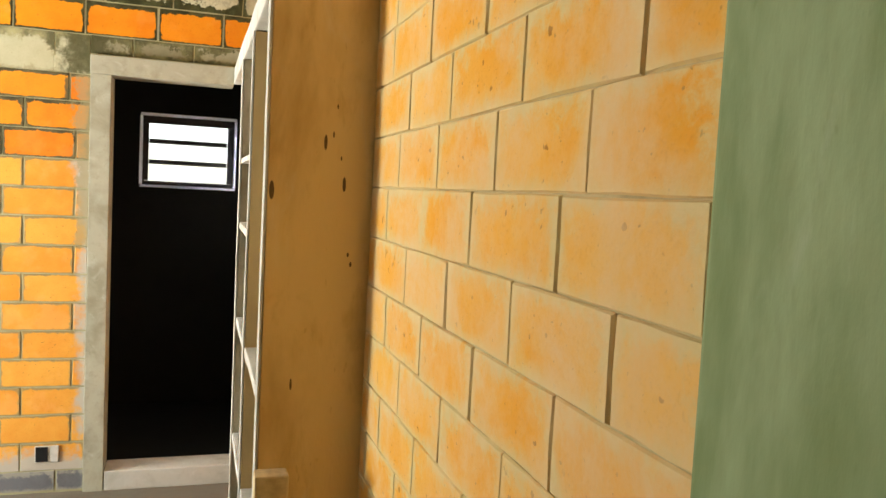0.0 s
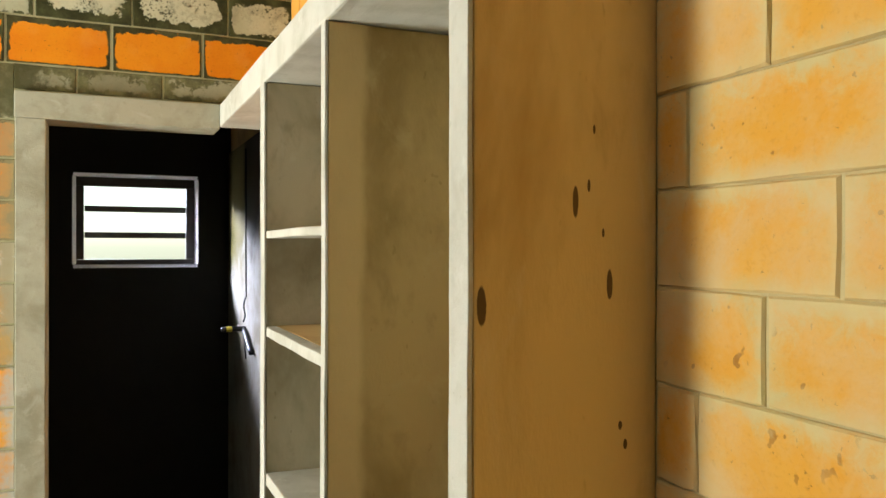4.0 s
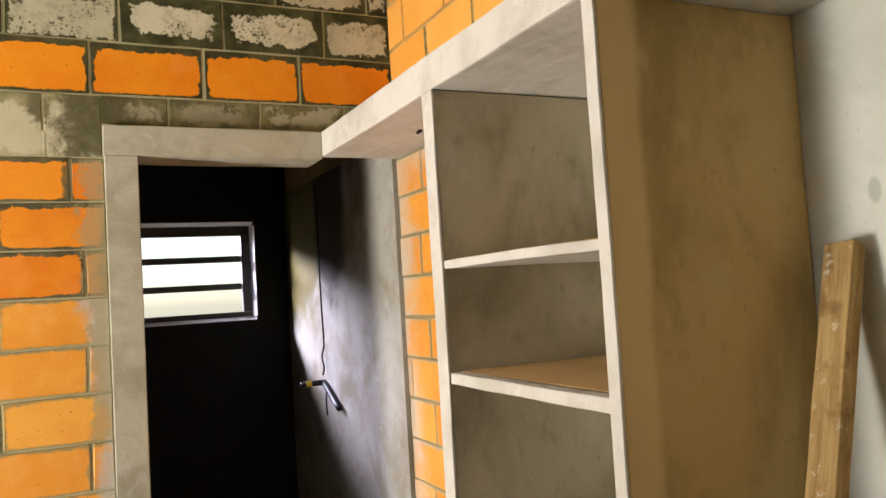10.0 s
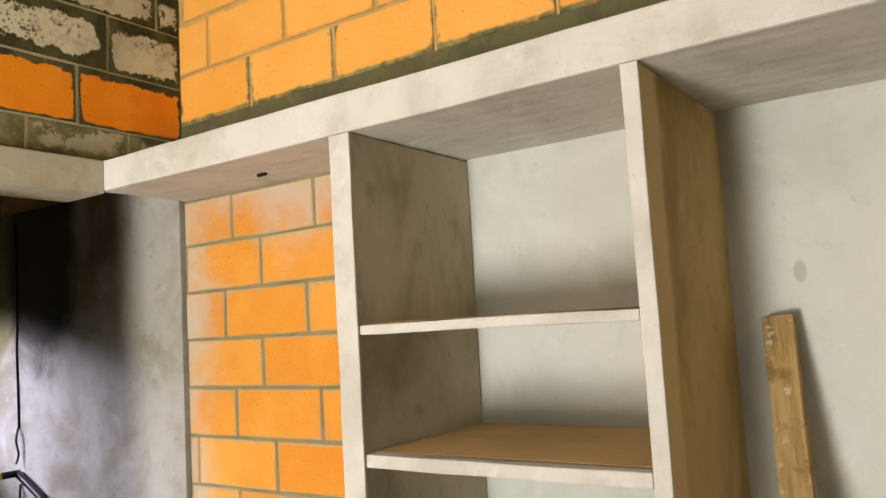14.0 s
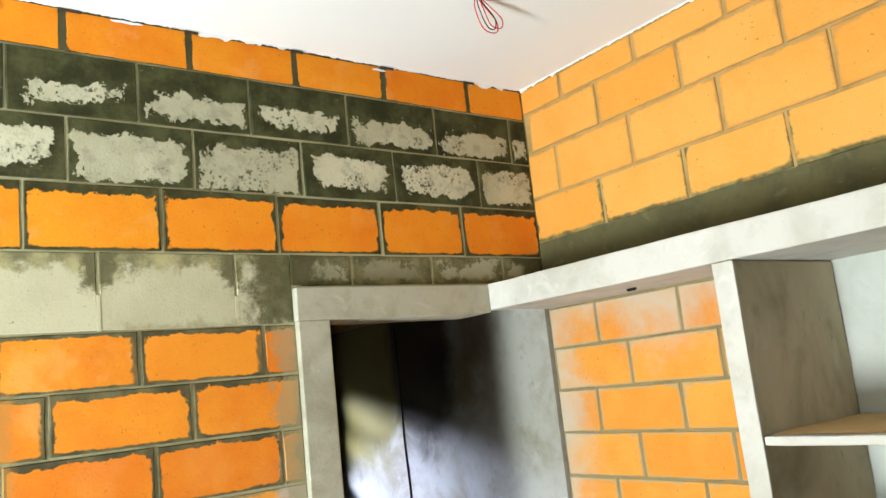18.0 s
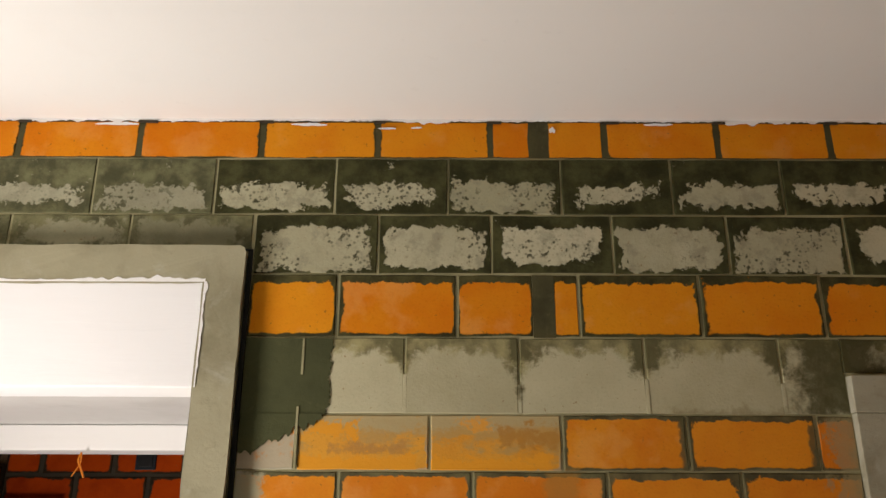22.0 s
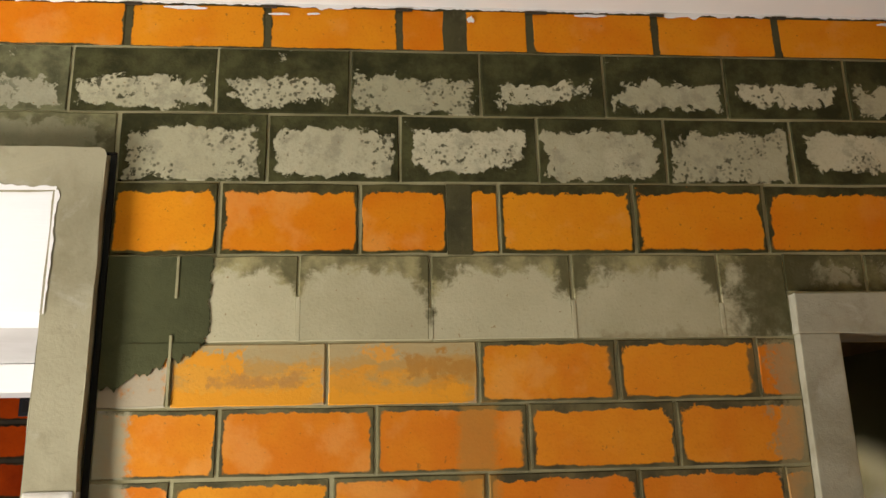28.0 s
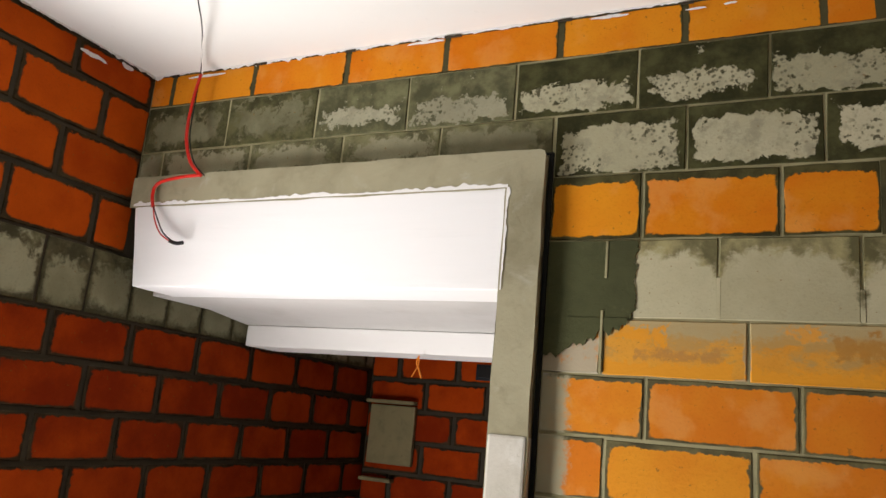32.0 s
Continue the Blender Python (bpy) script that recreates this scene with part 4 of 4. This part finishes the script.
# rough white paint line under the ceiling
rp = random.Random(11)
for nm, axis in (("paint_edge", "x"), ("paint_edge", "y"), ("paint_edge", "l")):
    bm = bmesh.new()
    u0, u1 = {"x": (XL, XR), "y": (2.3, YF), "l": (3.3, YF)}[axis]
    steps = int((u1 - u0) / 0.007)
    low = []
    for i in range(steps + 1):
        u = u0 + (u1 - u0) * i / steps
        d = 0.003 + 0.016 * max(0.0, noise.noise((u * 5, 1.7, 0.3)) + noise.noise((u * 37, 4.7, 0.3)) - 0.05) + rp.uniform(0, 0.004)
        q = {"x": lambda w: (u, YF - 0.0022, w), "y": lambda w: (XR - 0.0022, u, w), "l": lambda w: (XL + 0.0022, u, w)}[axis]
        low.append((bm.verts.new(q(CEIL - 0.0005)), bm.verts.new(q(CEIL - d))))
    for (a, b), (c, d) in zip(low, low[1:]):
        bm.faces.new((a, c, d, b))
    bm.normal_update()
    bmesh.ops.solidify(bm, geom=bm.faces[:], thickness=0.0012)
    setting(nm, bm, m_white, "rough white paint edge where ceiling meets blocks")

# stray dabs of white paint on the topmost blocks
def dab(u0, u1, w0, w1, place, seed):
    bm = bmesh.new()
    rows = []
    for i in range(25):
        k = i / 24
        grow = math.sin(math.pi * min(1.0, max(0.0, k))) ** 0.5
        mid = w0 + (w1 - w0) * (0.5 + 0.25 * noise.noise((k * 3, seed, 0.4)))
        half = (w1 - w0) * 0.5 * grow * (0.55 + 0.45 * abs(noise.noise((k * 9, seed, 2.4)))) + 0.0003
        u = u0 + (u1 - u0) * k
        rows.append((bm.verts.new(place(u, mid - half)), bm.verts.new(place(u, mid + half))))
    for (a, b), (c, d) in zip(rows, rows[1:]):
        bm.faces.new((a, c, d, b))
    bm.normal_update()
    bmesh.ops.solidify(bm, geom=bm.faces[:], thickness=0.0008)
    return bm


part("paint_dab", dab(4.14, 4.245, 2.766, 2.786, lambda u, w: (XL + 0.0035, u, w), 1.0), m_white, wall_left)
part("paint_dab", dab(-2.69, -2.53, 2.794, 2.806, lambda u, w: (u, YF - 0.0035, w), 4.0), m_white, wall_door_top)
part("paint_dab", dab(4.30, 4.35, 2.790, 2.814, lambda u, w: (XL + 0.0035, u, w), 7.0), m_white, wall_left)
for u0, u1, w0, w1, sd in ((-0.612, -0.594, 2.780, 2.802, 2.0), (-1.86, -1.74, 2.800, 2.812, 3.0), (-1.32, -1.22, 2.800, 2.812, 5.0), (-0.35, -0.27, 2.803, 2.814, 6.0), (-1.08, -1.03, 2.790, 2.798, 8.0), (-0.99, -0.96, 2.793, 2.801, 9.0), (0.42, 0.47, 2.798, 2.808, 4.0)):
    part("paint_dab", dab(u0, u1, w0, w1, lambda u, w: (u, YF - 0.0035, w), sd), m_white, wall_door_top)

# small hole in the underside of the slab
child("lamp_hole", tube([(0.925, 3.97, SLAB0 - 0.0035), (0.930, 4.0, SLAB0 - 0.0035)], 0.006), m_black_wire, shelf, "small dark hole with wire ends")

# ---- louvred bathroom window ----
window = thing("window_1", (0.545, YW, WZ0), "dark-framed louvred window with a thin white border", "window", kind="structure")
W0, W1, H0, H1 = 0.228, 0.862, 1.480, 1.981

def splay(x0, x1, z0, z1):
    """Reveal strip whose face toward the opening slopes outward into the room."""
    bm = box(x0, x1, YW - 0.005, YW + 0.044, z0, z1)
    for v in bm.verts:
        if v.co.y < YW:
            if x1 - x0 > z1 - z0:
                v.co.z += -0.018 if z0 < 1.7 and v.co.z > (z0 + z1) / 2 else 0.018 if z0 > 1.7 and v.co.z < (z0 + z1) / 2 else 0.0
            else:
                v.co.x += -0.018 if x0 < 0.5 and v.co.x > (x0 + x1) / 2 else 0.018 if x0 > 0.5 and v.co.x < (x0 + x1) / 2 else 0.0
    return bm


for x0, x1, z0, z1 in ((W0, W1, H0, H0 + 0.018), (W0, W1, H1 - 0.018, H1), (W0, W0 + 0.018, H0 + 0.017, H1 - 0.017), (W1 - 0.018, W1, H0 + 0.017, H1 - 0.017)):
    child("white_border", splay(x0 + 0.0025, x1 - 0.0025, z0 + 0.0025 * (x1 - x0 > 0.1), z1 - 0.0025 * (x1 - x0 > 0.1)), m_fascia, window)
for x0, x1, z0, z1 in ((WX0 - 0.021, WX1 + 0.021, WZ0 - 0.021, WZ0 + 0.018), (WX0 - 0.021, WX1 + 0.021, WZ1 - 0.040, WZ1 + 0.021), (WX0 - 0.021, WX0 + 0.030, WZ0 + 0.019, WZ1 - 0.041), (WX1 - 0.036, WX1 + 0.021, WZ0 + 0.019, WZ1 - 0.041)):
    child("window_frame", box(x0 + 0.001, x1 - 0.001, YW + 0.045, YW + 0.085, z0, z1, 0.003), m_frame, window)
for z in (1.654, 1.796):
    child("louvre_blade", box(WX0 + 0.032, WX1 - 0.038, YW + 0.050, YW + 0.078, z - 0.016, z + 0.016, 0.003), m_blade, window)

# ---- bathroom fittings ----
pipe = thing("water_pipe", (1.028, 5.37, 1.19), "black water pipe stub with yellow tape on the bathroom wall", "pipe")
child("stub", tube([(1.020, 5.372, 1.188), (0.96, 5.371, 1.188), (0.905, 5.370, 1.186)], 0.0125, 12), m_pipe, pipe)
child("tape", tube([(0.955, 5.371, 1.188), (0.928, 5.3705, 1.187)], 0.0138, 12), m_tape, pipe, "yellow thread tape")
# black tube slanting down along the wall from the stub
child("arm", tube([(1.012, 5.372, 1.188), (1.012, 5.30, 1.158), (1.012, 5.16, 1.092)], 0.0125, 12), m_pipe, pipe)
chase = thing("conduit_chase", (1.028, 5.39, 1.5), "dark cracked conduit line down the bathroom wall", "conduit")
child("conduit", tube([(1.026, 5.402, 2.08), (1.027, 5.396, 1.80), (1.027, 5.398, 1.62), (1.026, 5.388, 1.45), (1.027, 5.385, 1.34)], 0.0045, 6), m_black_wire, chase)
child("wire_tail", tube([(1.024, 5.385, 1.345), (1.012, 5.378, 1.30), (1.018, 5.372, 1.255), (1.010, 5.374, 1.22)], 0.004, 6), m_black_wire, chase)
child("wire_tail", tube([(1.024, 5.372, 1.15), (1.018, 5.366, 1.10), (1.022, 5.372, 1.04)], 0.004, 6), m_black_wire, chase)

# ---- leaning plank ----
plank = thing("plank", (1.0, 2.80, FLOOR), "rough cement-spattered wooden plank leaning in the bay", "plank")
top, foot = Vector((1.192, 2.840, 1.600)), Vector((0.985, 2.790, 0.988))
axis = top - foot
board = box(-0.028, 0.028, -0.016, 0.016, 0, axis.length, 0.003, wobble=0.003, cuts=6)
turn = axis.to_track_quat("Z", "X").to_matrix().to_4x4()
side = Vector((0, 1, 0))
zax = axis.normalized()
yax = zax.cross(side).normalized()
xax = yax.cross(zax)
turn = Matrix((xax, yax, zax)).transposed().to_4x4()
plank.location = foot
plank_board = part("board", board, m_wood, plank)
plank_board.matrix_basis = turn

# ---- switch and socket boxes ----
switch = thing("switch_box", (-2.226, YB, 2.0), "black recessed switch box in the red block wall", "switch box")
child("rim", box(-2.272, -2.180, YB - 0.008, YB - 0.001, 1.962, 2.038, 0.004), m_switch, switch)
child("well", box(-2.258, -2.194, YB - 0.012, YB - 0.0085, 1.975, 2.025, 0.002), m_black_wire, switch)
socket_box = thing("socket_box", (-0.067, YF, 0.15), "open black socket box with pale wires near the floor", "socket box")
child("rim", box(-0.121, -0.013, YF - 0.008, YF - 0.002, 0.108, 0.191, 0.004), m_slab, socket_box)
child("well", box(-0.117, -0.062, YF - 0.012, YF - 0.0085, 0.112, 0.187, 0.002), m_black_wire, socket_box)

# ---- plastered cupboard box in the dressing space ----
cup = thing("meter_cupboard", (-2.74, YB, 1.64), "pale plastered cupboard panel with dark edges", "cupboard")
child("panel", box(XL + 0.03, -2.567, YB - 0.030, YB - 0.002, 1.530, 1.813, 0.006), m_cupboard, cup)
child("top_ledge", box(XL + 0.01, -2.570, YB - 0.050, YB - 0.002, 1.820, 1.838, 0.004), m_cupboard, cup)
child("bottom_ledge", box(XL + 0.01, -2.660, YB - 0.050, YB - 0.002, 1.445, 1.462, 0.004), m_cupboard, cup)

# ---- wires ----
loop = thing("ceiling_wire_loop", (0.445, 3.965, CEIL), "loop of thin red and black wires hanging from the ceiling", "wire")
hole = tube([(0.445, 3.965, CEIL - 0.004), (0.446, 3.965, CEIL - 0.001)], 0.014, 10)
child("ceiling_hole", hole, m_black_wire, loop)
for k, (mat, w, d) in enumerate(((m_red_wire, 0.030, 0.092), (m_black_wire, 0.022, 0.085), (m_red_wire, 0.042, 0.080))):
    x, y, z = 0.450, 3.965 - 0.004 * k, CEIL - 0.003
    child("wire", tube([(x, y, z), (x - 0.006 + 0.01 * k, y, z - 0.4 * d), (x + 0.02 + 0.01 * k, y + 0.004, z - 0.95 * d), (x + 0.03 + w, y, z - d), (x + 0.035 + w, y, z - 0.65 * d), (x + 0.02 + 0.4 * w, y, z - 0.3 * d), (x + 0.012, y, z - 0.1 * d)], 0.0016, 5), mat, loop)

cable = thing("hanging_cable", (-2.246, 3.984, CEIL), "red and black cable hanging from the ceiling to the lintel", "cable")
child("ceiling_hole", tube([(-2.246, 3.984, CEIL - 0.004), (-2.245, 3.984, CEIL - 0.001)], 0.016, 10), m_black_wire, cable)
child("black_wire", tube([(-2.246, 3.984, CEIL - 0.002), (-2.282, 4.05, 2.777), (-2.318, 4.10, 2.771), (-2.407, 4.20, 2.789), (-2.50, 4.30, 2.792), (-2.578, 4.385, 2.780), (-2.590, 4.395, 2.68), (-2.594, 4.40, 2.57), (-2.560, 4.40, 2.48), (-2.506, 4.40, 2.430)], 0.0019, 6), m_black_wire, cable)
child("white_wire", tube([(-2.247, 3.986, CEIL - 0.002), (-2.290, 4.06, 2.786), (-2.325, 4.12, 2.766), (-2.402, 4.20, 2.780), (-2.50, 4.30, 2.788), (-2.570, 4.385, 2.776), (-2.582, 4.385, 2.74)], 0.0014, 6), m_white, cable)
child("red_wire", tube([(-2.576, 4.386, 2.772), (-2.594, 4.388, 2.68), (-2.600, 4.392, 2.57), (-2.566, 4.390, 2.48), (-2.512, 4.392, 2.427)], 0.0055, 8), m_red_wire, cable)
child("red_wire", tube([(-2.512, 4.392, 2.430), (-2.60, 4.386, 2.424), (-2.685, 4.390, 2.410), (-2.704, 4.394, 2.375), (-2.697, 4.398, 2.335)], 0.0055, 8), m_red_wire, cable)
child("thin_wire", tube([(-2.697, 4.398, 2.338), (-2.677, 4.396, 2.290), (-2.640, 4.392, 2.245), (-2.588, 4.390, 2.217)], 0.0024, 6), m_red_wire, cable)
child("thin_wire", tube([(-2.694, 4.396, 2.338), (-2.664, 4.394, 2.292), (-2.628, 4.390, 2.248), (-2.582, 4.388, 2.219)], 0.0024, 6), m_black_wire, cable)
child("taped_end", tube([(-2.592, 4.389, 2.219), (-2.562, 4.386, 2.211), (-2.534, 4.384, 2.212)], 0.006, 8), m_black_wire, cable)

lamp_wire = thing("lamp_wire", (-2.05, 5.08, 1.967), "short orange lamp wires hanging below the white beam", "wire")
child("wire", tube([(-2.050, 5.08, 1.970), (-2.056, 5.078, 1.945), (-2.044, 5.076, 1.920), (-2.032, 5.076, 1.893)], 0.0034, 6), m_orange_wire, lamp_wire)
child("wire", tube([(-2.052, 5.08, 1.970), (-2.048, 5.078, 1.940), (-2.062, 5.076, 1.910), (-2.070, 5.075, 1.895)], 0.002, 6), m_orange_wire, lamp_wire)

# ---- timber offcut by the end panel ----
offcut = thing("timber_offcut", (0.80, 2.235, FLOOR), "pale timber offcut standing against the cement end panel", "timber")
child("post", box(0.762, 0.846, 2.200, 2.262, FLOOR, 0.807, 0.006, wobble=0.002, cuts=4), m_offcut, offcut)

# ---- outside ----
